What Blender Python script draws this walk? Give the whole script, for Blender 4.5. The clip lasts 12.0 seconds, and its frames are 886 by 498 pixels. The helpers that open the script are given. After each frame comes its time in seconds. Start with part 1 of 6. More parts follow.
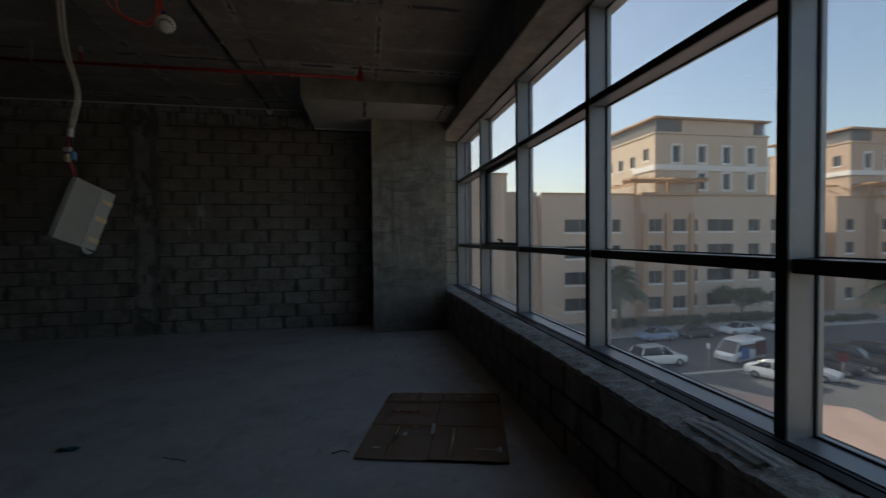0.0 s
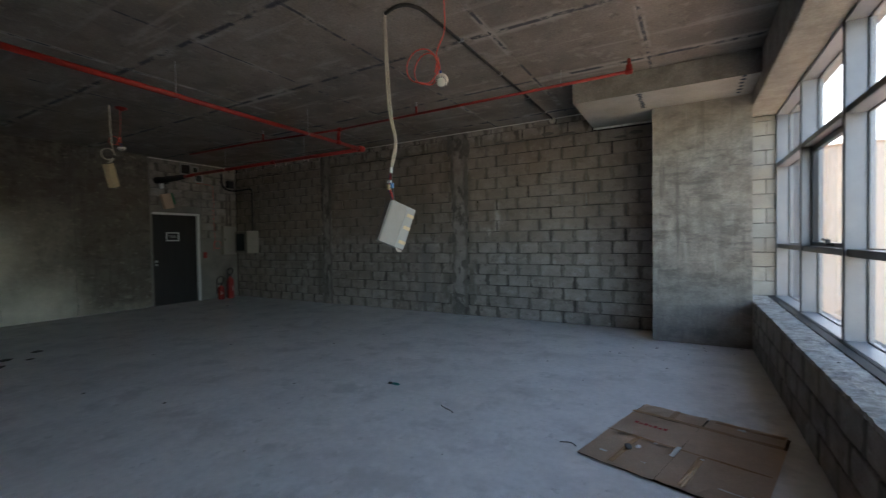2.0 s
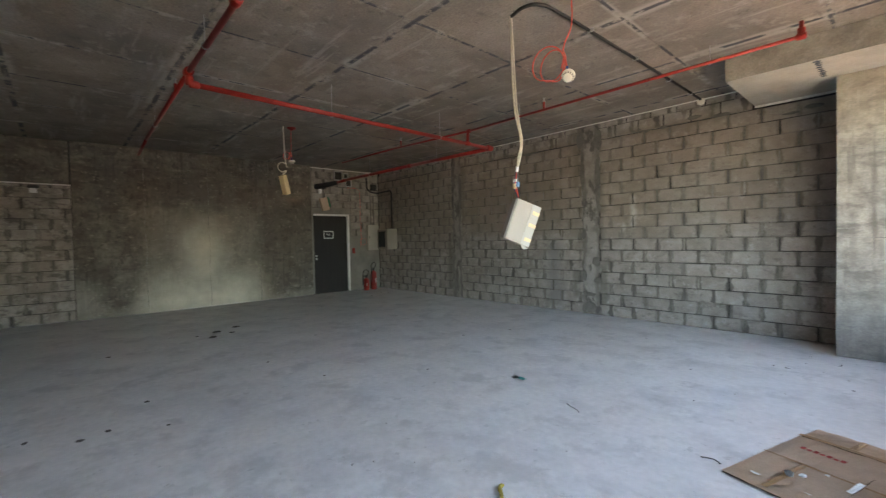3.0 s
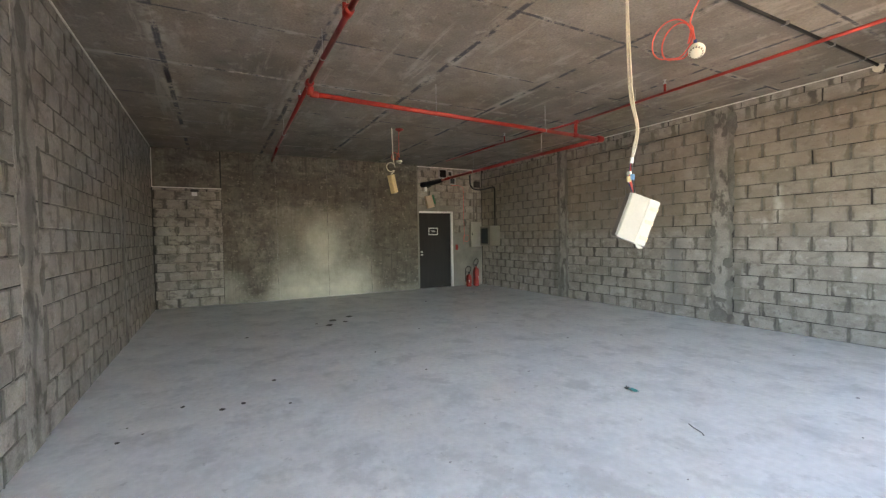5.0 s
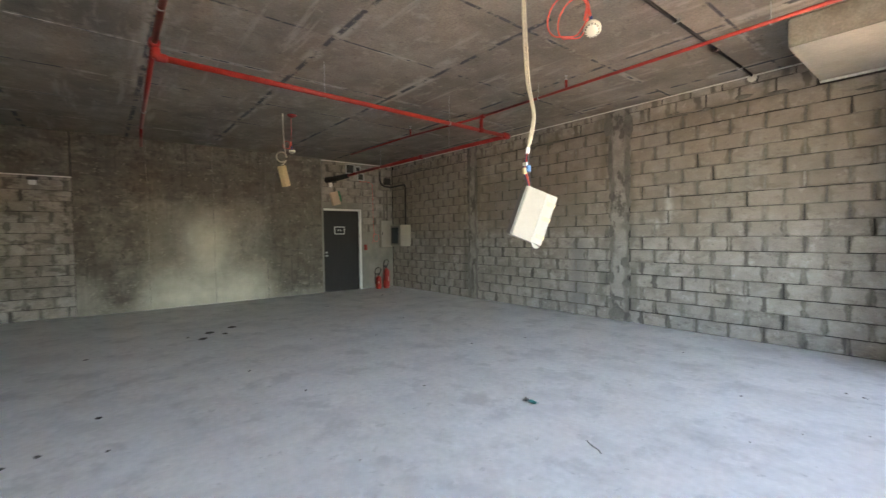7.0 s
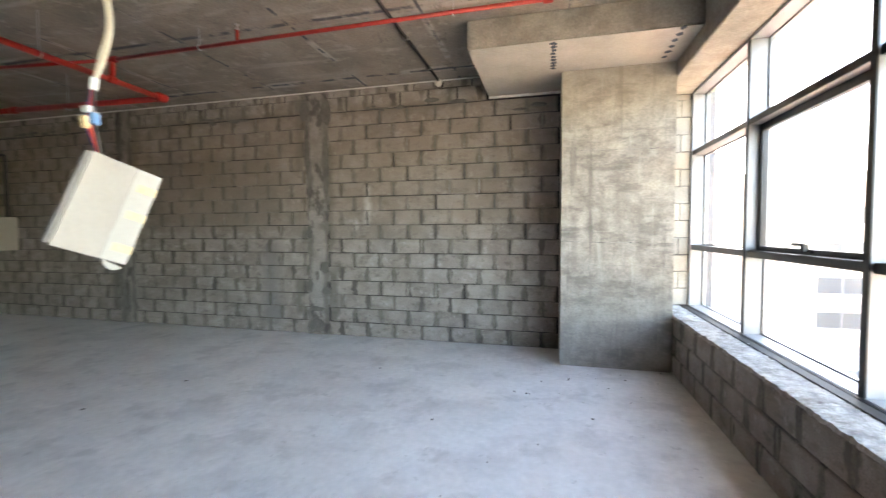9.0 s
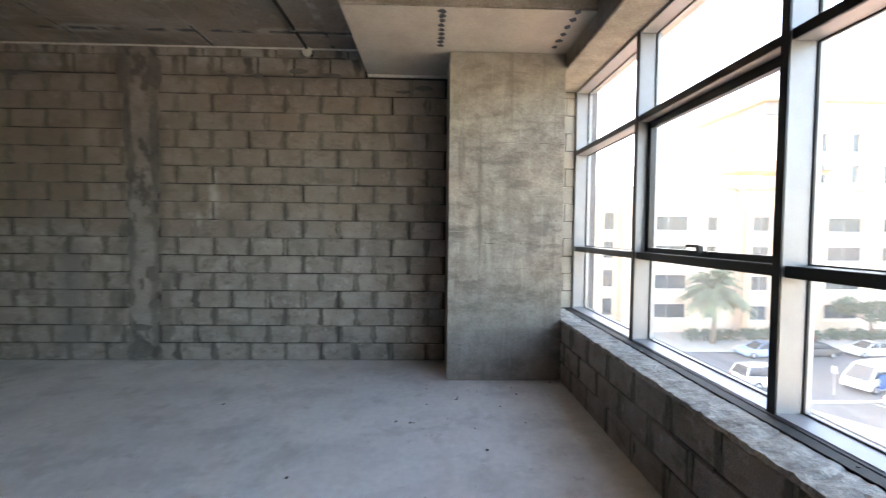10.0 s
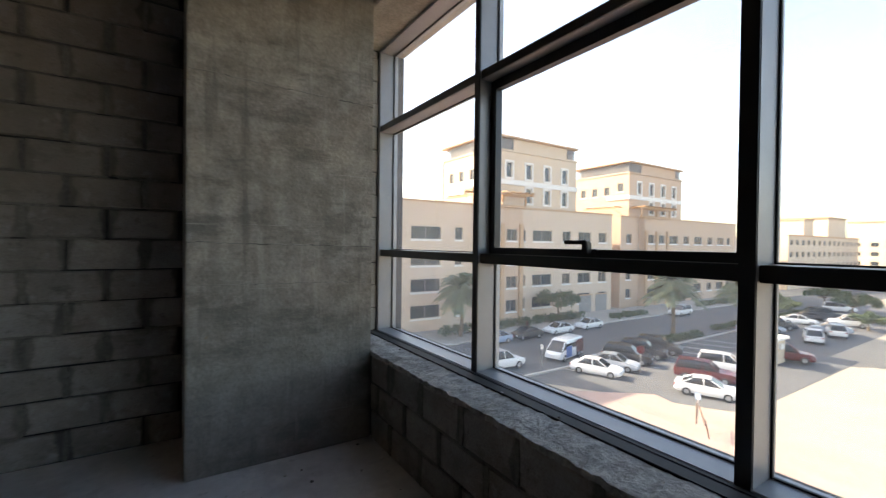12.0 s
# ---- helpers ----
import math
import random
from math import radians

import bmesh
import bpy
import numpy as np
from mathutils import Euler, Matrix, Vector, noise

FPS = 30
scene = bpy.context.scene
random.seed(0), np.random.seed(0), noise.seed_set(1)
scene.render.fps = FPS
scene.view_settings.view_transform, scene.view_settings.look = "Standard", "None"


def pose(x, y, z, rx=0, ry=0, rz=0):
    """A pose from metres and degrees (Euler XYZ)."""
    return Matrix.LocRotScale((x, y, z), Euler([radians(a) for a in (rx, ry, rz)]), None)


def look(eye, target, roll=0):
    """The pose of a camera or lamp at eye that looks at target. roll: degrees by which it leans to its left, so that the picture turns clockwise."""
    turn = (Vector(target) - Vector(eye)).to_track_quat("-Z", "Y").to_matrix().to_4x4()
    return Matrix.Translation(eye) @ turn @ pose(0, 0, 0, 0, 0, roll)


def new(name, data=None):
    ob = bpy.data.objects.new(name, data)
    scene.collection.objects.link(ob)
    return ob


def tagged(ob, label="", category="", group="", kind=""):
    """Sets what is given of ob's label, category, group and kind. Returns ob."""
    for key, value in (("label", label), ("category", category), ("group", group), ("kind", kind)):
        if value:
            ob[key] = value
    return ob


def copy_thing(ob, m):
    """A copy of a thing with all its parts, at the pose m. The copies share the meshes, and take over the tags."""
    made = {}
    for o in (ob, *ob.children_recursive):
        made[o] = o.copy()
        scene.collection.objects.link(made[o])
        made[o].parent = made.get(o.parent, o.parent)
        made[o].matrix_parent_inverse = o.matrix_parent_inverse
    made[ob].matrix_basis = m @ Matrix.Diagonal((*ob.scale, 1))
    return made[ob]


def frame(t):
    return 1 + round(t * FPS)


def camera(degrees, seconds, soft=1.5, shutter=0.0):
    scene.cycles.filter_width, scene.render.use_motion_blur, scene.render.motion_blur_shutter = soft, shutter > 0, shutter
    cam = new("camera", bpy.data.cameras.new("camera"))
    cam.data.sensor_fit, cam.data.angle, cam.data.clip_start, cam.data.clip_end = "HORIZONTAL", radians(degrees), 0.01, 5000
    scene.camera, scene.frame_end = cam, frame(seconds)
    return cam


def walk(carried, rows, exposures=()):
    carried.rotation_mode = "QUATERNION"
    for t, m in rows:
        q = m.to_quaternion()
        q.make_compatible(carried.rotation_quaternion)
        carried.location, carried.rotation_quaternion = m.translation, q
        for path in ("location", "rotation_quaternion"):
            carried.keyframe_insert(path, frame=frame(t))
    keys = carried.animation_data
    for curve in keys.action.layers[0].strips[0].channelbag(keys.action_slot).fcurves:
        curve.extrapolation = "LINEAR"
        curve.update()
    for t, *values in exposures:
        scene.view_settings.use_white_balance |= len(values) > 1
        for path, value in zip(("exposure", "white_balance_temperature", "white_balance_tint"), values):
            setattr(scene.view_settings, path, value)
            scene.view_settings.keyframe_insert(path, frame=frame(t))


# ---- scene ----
# ---- camera ----
cam = camera(92.9, 12.0, soft=1.25, shutter=0.4)
PATH = [
    (0, (0.554, -0.035, 1.381), (0.923, 1.93, 1.331), -0.6),
    (0.5, (0.695, -0.078, 1.399), (0.673, 1.921, 1.349), -0.5),
    (1, (0.822, -0.045, 1.406), (0.39, 1.908, 1.353), -0.9),
    (1.5, (0.976, -0.072, 1.399), (0.196, 1.769, 1.357), -1.0),
    (2, (1.095, -0.148, 1.406), (0.09, 1.581, 1.364), -0.9),
    (2.5, (1.161, -0.2, 1.42), (-0.128, 1.329, 1.371), -1.1),
    (3, (1.189, -0.227, 1.42), (-0.287, 1.123, 1.37), -1.2),
    (3.5, (1.196, -0.235, 1.442), (-0.396, 0.974, 1.384), -1.5),
    (3.7, (1.208, -0.24, 1.448), (-0.423, 0.917, 1.39), -1.5),
    (5.3, (1.117, -0.134, 1.422), (-0.645, 0.811, 1.364), -0.9),
    (5.5, (1.101, -0.106, 1.417), (-0.654, 0.851, 1.361), -0.8),
    (6, (1.05, -0.006, 1.413), (-0.665, 1.021, 1.351), -0.8),
    (6.5, (0.967, 0.163, 1.406), (-0.684, 1.29, 1.341), -0.7),
    (6.7, (0.925, 0.242, 1.408), (-0.692, 1.416, 1.341), -0.7),
    (8.3, (0.689, 1.101, 1.406), (-0.303, 2.836, 1.35), -0.5),
    (8.5, (0.664, 1.231, 1.419), (-0.201, 3.033, 1.344), -0.2),
    (9, (0.572, 1.527, 1.453), (0.079, 3.464, 1.369), -0.2),
    (9.5, (0.565, 1.855, 1.443), (0.339, 3.841, 1.362), 0.0),
    (10, (0.519, 2.196, 1.422), (0.576, 4.193, 1.347), 0.6),
    (10.5, (0.482, 2.512, 1.405), (0.9, 4.467, 1.336), 0.7),
    (11, (0.509, 2.855, 1.397), (1.141, 4.752, 1.337), 0.7),
    (11.5, (0.538, 3.194, 1.368), (1.404, 4.997, 1.329), 0.8),
    (12, (0.625, 3.493, 1.343), (1.704, 5.176, 1.321), 0.7),
]
EXPOSURES = [(0.0, 0.42, 6700, 10), (0.5, 0.60, 6800, 10), (1.0, 1.05, 6900, 10), (1.5, 1.92, 6900, 11), (2.0, 3.10, 6800, 12), (2.5, 4.00, 7300, 13), (3.0, 4.60, 7750, 15), (3.5, 4.91, 8100, 16),
             (5.5, 5.20, 8050, 16), (6.5, 5.18, 8000, 16), (8.5, 4.93, 7900, 16), (9.0, 5.03, 7700, 16), (9.5, 4.70, 7600, 15), (10.0, 4.09, 7550, 15), (10.5, 3.59, 7500, 15),
             (11.0, 3.19, 7350, 14), (11.5, 2.80, 7450, 14), (12.0, 2.28, 7450, 14)]
walk(cam, [(t, look(e, g, r)) for t, e, g, r in PATH], EXPOSURES)

# ---- sky and sun ----
SUN_ELEVATION, SUN_AZIMUTH = 33.0, 335.0          # azimuth: clockwise from +y, where the light comes from
world = bpy.data.worlds.new("sky")
scene.world = world
world.use_nodes = True
wn = world.node_tree.nodes
sky = wn.new("ShaderNodeTexSky")
sky.sky_type, sky.sun_disc = "NISHITA", False
sky.sun_elevation, sky.sun_rotation = radians(SUN_ELEVATION), radians(SUN_AZIMUTH)
sky.dust_density, sky.air_density = 2.5, 1.0
wn["Background"].inputs["Strength"].default_value = 0.15
world.node_tree.links.new(sky.outputs["Color"], wn["Background"].inputs["Color"])
sun = new("sun", bpy.data.lights.new("sun", "SUN"))
sun.data.energy, sun.data.angle, sun.data.color = 3.3, radians(0.5), (1.0, 0.93, 0.83)
el, az = radians(SUN_ELEVATION), radians(SUN_AZIMUTH)
sun.matrix_world = look((0, 0, 60), (-math.sin(az) * math.cos(el), -math.cos(az) * math.cos(el), 60 - math.sin(el)))


# ---- materials ----
def material(name, base, rough=0.8, metal=0.0, var=0.25, scale=3.0, grain=60.0, bump=0.15, dark=None, spread=0.0, stain=None, stain_scale=0.8, stain_amount=0.0, stretch=(1, 1, 1)):
    """Surface with colour variation at two scales and fine relief. spread: differences from piece to piece."""
    m = bpy.data.materials.new(name)
    m.use_nodes = True
    n, k = m.node_tree.nodes, m.node_tree.links.new
    b = n["Principled BSDF"]
    b.inputs["Roughness"].default_value, b.inputs["Metallic"].default_value = rough, metal
    geo = n.new("ShaderNodeNewGeometry")
    mp = n.new("ShaderNodeMapping")
    mp.inputs["Scale"].default_value = stretch
    k(geo.outputs["Position"], mp.inputs["Vector"])
    big = n.new("ShaderNodeTexNoise")
    big.inputs["Scale"].default_value, big.inputs["Detail"].default_value, big.inputs["Roughness"].default_value = scale, 6, 0.62
    k(mp.outputs["Vector"], big.inputs["Vector"])
    fine = n.new("ShaderNodeTexNoise")
    fine.inputs["Scale"].default_value, fine.inputs["Detail"].default_value = grain, 4
    k(mp.outputs["Vector"], fine.inputs["Vector"])
    ramp = n.new("ShaderNodeMapRange")
    ramp.inputs["From Min"].default_value, ramp.inputs["From Max"].default_value = 0.25, 0.75
    ramp.inputs["To Min"].default_value, ramp.inputs["To Max"].default_value = 1 - var, 1 + var
    k(big.outputs["Fac"], ramp.inputs["Value"])
    ramp2 = n.new("ShaderNodeMapRange")
    ramp2.inputs["From Min"].default_value, ramp2.inputs["From Max"].default_value = 0.3, 0.7
    ramp2.inputs["To Min"].default_value, ramp2.inputs["To Max"].default_value = 1 - var * 0.5, 1 + var * 0.5
    k(fine.outputs["Fac"], ramp2.inputs["Value"])
    mul = n.new("ShaderNodeMath")
    mul.operation = "MULTIPLY"
    k(ramp.outputs[0], mul.inputs[0])
    k(ramp2.outputs[0], mul.inputs[1])
    value = mul.outputs[0]
    if spread:
        info = n.new("ShaderNodeObjectInfo")
        add = n.new("ShaderNodeMath")
        add.operation = "ADD"
        k(info.outputs["Random"], add.inputs[0])
        k(geo.outputs["Random Per Island"], add.inputs[1])
        fr = n.new("ShaderNodeMath")
        fr.operation = "FRACT"
        k(add.outputs[0], fr.inputs[0])
        sp = n.new("ShaderNodeMapRange")
        sp.inputs["To Min"].default_value, sp.inputs["To Max"].default_value = 1 - spread, 1 + spread
        k(fr.outputs[0], sp.inputs["Value"])
        mul2 = n.new("ShaderNodeMath")
        mul2.operation = "MULTIPLY"
        k(value, mul2.inputs[0])
        k(sp.outputs[0], mul2.inputs[1])
        value = mul2.outputs[0]
    col = n.new("ShaderNodeVectorMath")
    col.operation = "SCALE"
    col.inputs[0].default_value = base[:3]
    k(value, col.inputs["Scale"])
    out = col.outputs["Vector"]
    if stain:
        sn = n.new("ShaderNodeTexNoise")
        sn.inputs["Scale"].default_value, sn.inputs["Detail"].default_value, sn.inputs["Roughness"].default_value = stain_scale, 8, 0.68
        k(mp.outputs["Vector"], sn.inputs["Vector"])
        sr = n.new("ShaderNodeMapRange")
        sr.inputs["From Min"].default_value, sr.inputs["From Max"].default_value = 0.47, 0.68
        sr.inputs["To Max"].default_value = stain_amount
        k(sn.outputs["Fac"], sr.inputs["Value"])
        mx = n.new("ShaderNodeMix")
        mx.data_type = "RGBA"
        k(sr.outputs[0], mx.inputs["Factor"])
        k(out, mx.inputs["A"])
        mx.inputs["B"].default_value = (*stain, 1)
        out = mx.outputs["Result"]
    k(out, b.inputs["Base Color"])
    if bump:
        bp = n.new("ShaderNodeBump")
        bp.inputs["Strength"].default_value, bp.inputs["Distance"].default_value = bump, 0.01
        mix = n.new("ShaderNodeMath")
        mix.operation = "ADD"
        k(big.outputs["Fac"], mix.inputs[0])
        k(fine.outputs["Fac"], mix.inputs[1])
        k(mix.outputs[0], bp.inputs["Height"])
        k(bp.outputs["Normal"], b.inputs["Normal"])
    return m


def masked(m, colour, boxes, soft=0.25, wobble=0.5, wobble_scale=1.6, amount=1.0, across="Y"):
    """Lays a patch of another colour into a wall's material, inside boxes (y0, y1, z0, z1) or (x0, x1, z0, z1), with ragged edges."""
    n, k = m.node_tree.nodes, m.node_tree.links.new
    b = n["Principled BSDF"]
    old = b.inputs["Base Color"].links[0].from_socket
    geo = n.new("ShaderNodeNewGeometry")
    nz = n.new("ShaderNodeTexNoise")
    nz.inputs["Scale"].default_value, nz.inputs["Detail"].default_value = wobble_scale, 7
    k(geo.outputs["Position"], nz.inputs["Vector"])
    sub = n.new("ShaderNodeVectorMath")
    sub.operation = "MULTIPLY_ADD"
    sub.inputs[1].default_value = (wobble,) * 3
    k(nz.outputs["Color"], sub.inputs[0])
    k(geo.outputs["Position"], sub.inputs[2])
    sep = n.new("ShaderNodeSeparateXYZ")
    k(sub.outputs[0], sep.inputs[0])
    total = None
    for y0, y1, z0, z1 in boxes:
        fac = None
        for axis, lo, hi in ((across, y0, y1), ("Z", z0, z1)):
            for edge, sign in ((lo, 1), (hi, -1)):
                r = n.new("ShaderNodeMapRange")
                e = edge + wobble * 0.5
                r.inputs["From Min"].default_value, r.inputs["From Max"].default_value = e - sign * soft * 0.5, e + sign * soft * 0.5
                k(sep.outputs[axis], r.inputs["Value"])
                if fac is None:
                    fac = r.outputs[0]
                else:
                    t = n.new("ShaderNodeMath")
                    t.operation = "MULTIPLY"
                    k(fac, t.inputs[0])
                    k(r.outputs[0], t.inputs[1])
                    fac = t.outputs[0]
        if total is None:
            total = fac
        else:
            t = n.new("ShaderNodeMath")
            t.operation = "MAXIMUM"
            k(total, t.inputs[0])
            k(fac, t.inputs[1])
            total = t.outputs[0]
    sc = n.new("ShaderNodeMath")
    sc.operation = "MULTIPLY"
    sc.inputs[1].default_value = amount
    k(total, sc.inputs[0])
    nz2 = n.new("ShaderNodeTexNoise")
    nz2.inputs["Scale"].default_value, nz2.inputs["Detail"].default_value = 5, 8
    k(geo.outputs["Position"], nz2.inputs["Vector"])
    rr = n.new("ShaderNodeMapRange")
    rr.inputs["From Min"].default_value, rr.inputs["From Max"].default_value, rr.inputs["To Min"].default_value, rr.inputs["To Max"].default_value = 0.3, 0.7, 0.75, 1.0
    k(nz2.outputs["Fac"], rr.inputs["Value"])
    t = n.new("ShaderNodeMath")
    t.operation = "MULTIPLY"
    k(sc.outputs[0], t.inputs[0])
    k(rr.outputs[0], t.inputs[1])
    mx = n.new("ShaderNodeMix")
    mx.data_type = "RGBA"
    k(t.outputs[0], mx.inputs["Factor"])
    k(old, mx.inputs["A"])
    mx.inputs["B"].default_value = (*colour, 1)
    k(mx.outputs["Result"], b.inputs["Base Color"])
    return m


def seams(m, x0, dx, y0, dy):
    """Formwork seams on the soffit: broken dark marks and pale laitance along a grid."""
    n, k = m.node_tree.nodes, m.node_tree.links.new
    b = n["Principled BSDF"]
    colour = b.inputs["Base Color"].links[0].from_socket
    geo = n.new("ShaderNodeNewGeometry")
    nz = n.new("ShaderNodeTexNoise")
    nz.inputs["Scale"].default_value, nz.inputs["Detail"].default_value = 3.0, 5
    k(geo.outputs["Position"], nz.inputs["Vector"])
    wob = n.new("ShaderNodeVectorMath")
    wob.operation = "MULTIPLY_ADD"
    wob.inputs[1].default_value = (0.03, 0.03, 0.03)
    k(nz.outputs["Color"], wob.inputs[0])
    k(geo.outputs["Position"], wob.inputs[2])
    sep = n.new("ShaderNodeSeparateXYZ")
    k(wob.outputs[0], sep.inputs[0])

    def math_node(op, a, c):
        t = n.new("ShaderNodeMath")
        t.operation = op
        for i, v in enumerate((a, c)):
            if isinstance(v, (int, float)):
                t.inputs[i].default_value = v
            else:
                k(v, t.inputs[i])
        return t.outputs[0]

    for axis, o, d, tone, width, cut, sc in (("X", x0, dx, (0.46, 0.43, 0.385), 0.05, 0.5, 1.1), ("Y", y0, dy, (0.46, 0.43, 0.385), 0.11, 0.5, 0.9),
                                             ("X", x0, dx, (0.055, 0.06, 0.075), 0.020, 0.48, 3.4), ("Y", y0, dy, (0.055, 0.06, 0.075), 0.036, 0.47, 2.6)):
        u = math_node("DIVIDE", math_node("SUBTRACT", sep.outputs[axis], o + 0.015), d)
        f = math_node("SUBTRACT", u, math_node("FLOOR", math_node("ADD", u, 0.5), 0.0))
        dist = math_node("MULTIPLY", math_node("ABSOLUTE", f, 0.0), d)
        r = n.new("ShaderNodeMapRange")
        r.inputs["From Min"].default_value, r.inputs["From Max"].default_value = width, width * 0.55
        k(dist, r.inputs["Value"])
        dash = n.new("ShaderNodeTexNoise")
        dash.inputs["Scale"].default_value, dash.inputs["Detail"].default_value, dash.inputs["Roughness"].default_value = sc, 6, 0.7
        k(geo.outputs["Position"], dash.inputs["Vector"])
        dr = n.new("ShaderNodeMapRange")
        dr.inputs["From Min"].default_value, dr.inputs["From Max"].default_value = cut, cut + 0.05
        k(dash.outputs["Fac"], dr.inputs["Value"])
        fac = math_node("MULTIPLY", math_node("MULTIPLY", r.outputs[0], dr.outputs[0]), 0.6 if tone[0] > 0.3 else 0.92)
        mx = n.new("ShaderNodeMix")
        mx.data_type = "RGBA"
        k(fac, mx.inputs["Factor"])
        k(colour, mx.inputs["A"])
        mx.inputs["B"].default_value = (*tone, 1)
        colour = mx.outputs["Result"]
    k(colour, b.inputs["Base Color"])
    return m


def streaks(m, colour, stretch, scale, lo, hi, amount, limit=None):
    """Mixes in drawn-out marks (board prints, drips, trowel strokes) of another colour."""
    n, k = m.node_tree.nodes, m.node_tree.links.new
    b = n["Principled BSDF"]
    old = b.inputs["Base Color"].links[0].from_socket
    geo, mp, nz, r, mx = (n.new("ShaderNode" + s) for s in ("NewGeometry", "Mapping", "TexNoise", "MapRange", "Mix"))
    mp.inputs["Scale"].default_value = stretch
    mp.inputs["Location"].default_value = (scale * 1.7, stretch[0] * 3.1, stretch[2] * 0.7)
    k(geo.outputs["Position"], mp.inputs["Vector"])
    nz.inputs["Scale"].default_value, nz.inputs["Detail"].default_value, nz.inputs["Roughness"].default_value = scale, 7, 0.65
    k(mp.outputs["Vector"], nz.inputs["Vector"])
    r.inputs["From Min"].default_value, r.inputs["From Max"].default_value, r.inputs["To Max"].default_value = lo, hi, amount
    k(nz.outputs["Fac"], r.inputs["Value"])
    mx.data_type = "RGBA"
    k(r.outputs[0], mx.inputs["Factor"])
    k(old, mx.inputs["A"])
    mx.inputs["B"].default_value = (*colour, 1)
    k(mx.outputs["Result"], b.inputs["Base Color"])
    return m


def upright_smears(m, axis, sign, shift, colour, ch=0.193, bl=0.386, amount=0.8):
    """Mortar squeezed and smeared over the block ends along the upright joints of a running bond."""
    n, k = m.node_tree.nodes, m.node_tree.links.new
    b = n["Principled BSDF"]
    old = b.inputs["Base Color"].links[0].from_socket

    def math_node(op, *args):
        t = n.new("ShaderNodeMath")
        t.operation = op
        for i, v in enumerate(args):
            if isinstance(v, (int, float)):
                t.inputs[i].default_value = v
            else:
                k(v, t.inputs[i])
        return t.outputs[0]

    def noise_node(scale, detail):
        t = n.new("ShaderNodeTexNoise")
        t.inputs["Scale"].default_value, t.inputs["Detail"].default_value = scale, detail
        k(geo.outputs["Position"], t.inputs["Vector"])
        return t.outputs["Fac"]
    geo, sep = n.new("ShaderNodeNewGeometry"), n.new("ShaderNodeSeparateXYZ")
    k(geo.outputs["Position"], sep.inputs[0])
    u = math_node("MULTIPLY", sep.outputs[axis], sign)
    u = math_node("ADD", u, math_node("MULTIPLY", math_node("SUBTRACT", noise_node(5.5, 4), 0.5), 0.05))
    half = math_node("FRACT", math_node("MULTIPLY", math_node("FLOOR", math_node("DIVIDE", sep.outputs["Z"], ch)), 0.5))
    q = math_node("SUBTRACT", math_node("DIVIDE", math_node("SUBTRACT", u, shift), bl), half)
    d = math_node("MULTIPLY", math_node("ABSOLUTE", math_node("SUBTRACT", q, math_node("ROUND", q))), bl)
    width = math_node("ADD", math_node("MULTIPLY", math_node("SUBTRACT", noise_node(7.0, 5), 0.5), 0.14), 0.034)
    r = n.new("ShaderNodeMapRange")
    r.interpolation_type = "SMOOTHSTEP"
    r.inputs["From Min"].default_value, r.inputs["From Max"].default_value = 0.014, -0.014
    k(math_node("SUBTRACT", d, width), r.inputs["Value"])
    s = n.new("ShaderNodeMapRange")
    s.inputs["From Min"].default_value, s.inputs["From Max"].default_value, s.inputs["To Min"].default_value, s.inputs["To Max"].default_value = 0.38, 0.62, amount * 0.4, amount
    k(noise_node(2.3, 3), s.inputs["Value"])
    mx = n.new("ShaderNodeMix")
    mx.data_type = "RGBA"
    k(math_node("MULTIPLY", r.outputs[0], s.outputs[0]), mx.inputs["Factor"])
    k(old, mx.inputs["A"])
    mx.inputs["B"].default_value = (*colour, 1)
    k(mx.outputs["Result"], b.inputs["Base Color"])
    return m


def glass_material(name, tint, gloss=1.0, dust=0.045):
    m = bpy.data.materials.new(name)
    m.use_nodes = True
    n, k = m.node_tree.nodes, m.node_tree.links.new
    n.remove(n["Principled BSDF"])
    tr, gl, mx, lw, pw, am = (n.new("ShaderNode" + s) for s in ("BsdfTransparent", "BsdfGlossy", "MixShader", "LayerWeight", "Math", "MapRange"))
    tr.inputs["Color"].default_value = (*tint, 1)
    gl.inputs["Roughness"].default_value = 0.01
    pw.operation = "POWER"
    pw.inputs[1].default_value = 5.0
    k(lw.outputs["Facing"], pw.inputs[0])
    am.inputs["To Min"].default_value, am.inputs["To Max"].default_value = 0.04 * gloss, 0.9 * gloss
    k(pw.outputs[0], am.inputs["Value"])
    k(am.outputs[0], mx.inputs[0])
    # thin film of dust on the pane
    du, md, nz, dr, geo = (n.new("ShaderNode" + s) for s in ("BsdfTranslucent", "MixShader", "TexNoise", "MapRange", "NewGeometry"))
    du.inputs["Color"].default_value = (0.86, 0.87, 0.9, 1)
    nz.inputs["Scale"].default_value, nz.inputs["Detail"].default_value = 1.7, 5
    k(geo.outputs["Position"], nz.inputs["Vector"])
    dr.inputs["From Min"].default_value, dr.inputs["From Max"].default_value, dr.inputs["To Min"].default_value, dr.inputs["To Max"].default_value = 0.3, 0.7, dust * 0.75, dust * 1.25
    k(nz.outputs["Fac"], dr.inputs["Value"])
    k(dr.outputs[0], md.inputs[0])
    k(tr.outputs[0], md.inputs[1])
    k(du.outputs[0], md.inputs[2])
    k(md.outputs[0], mx.inputs[1])
    k(gl.outputs[0], mx.inputs[2])
    k(mx.outputs[0], n["Material Output"].inputs["Surface"])
    return m


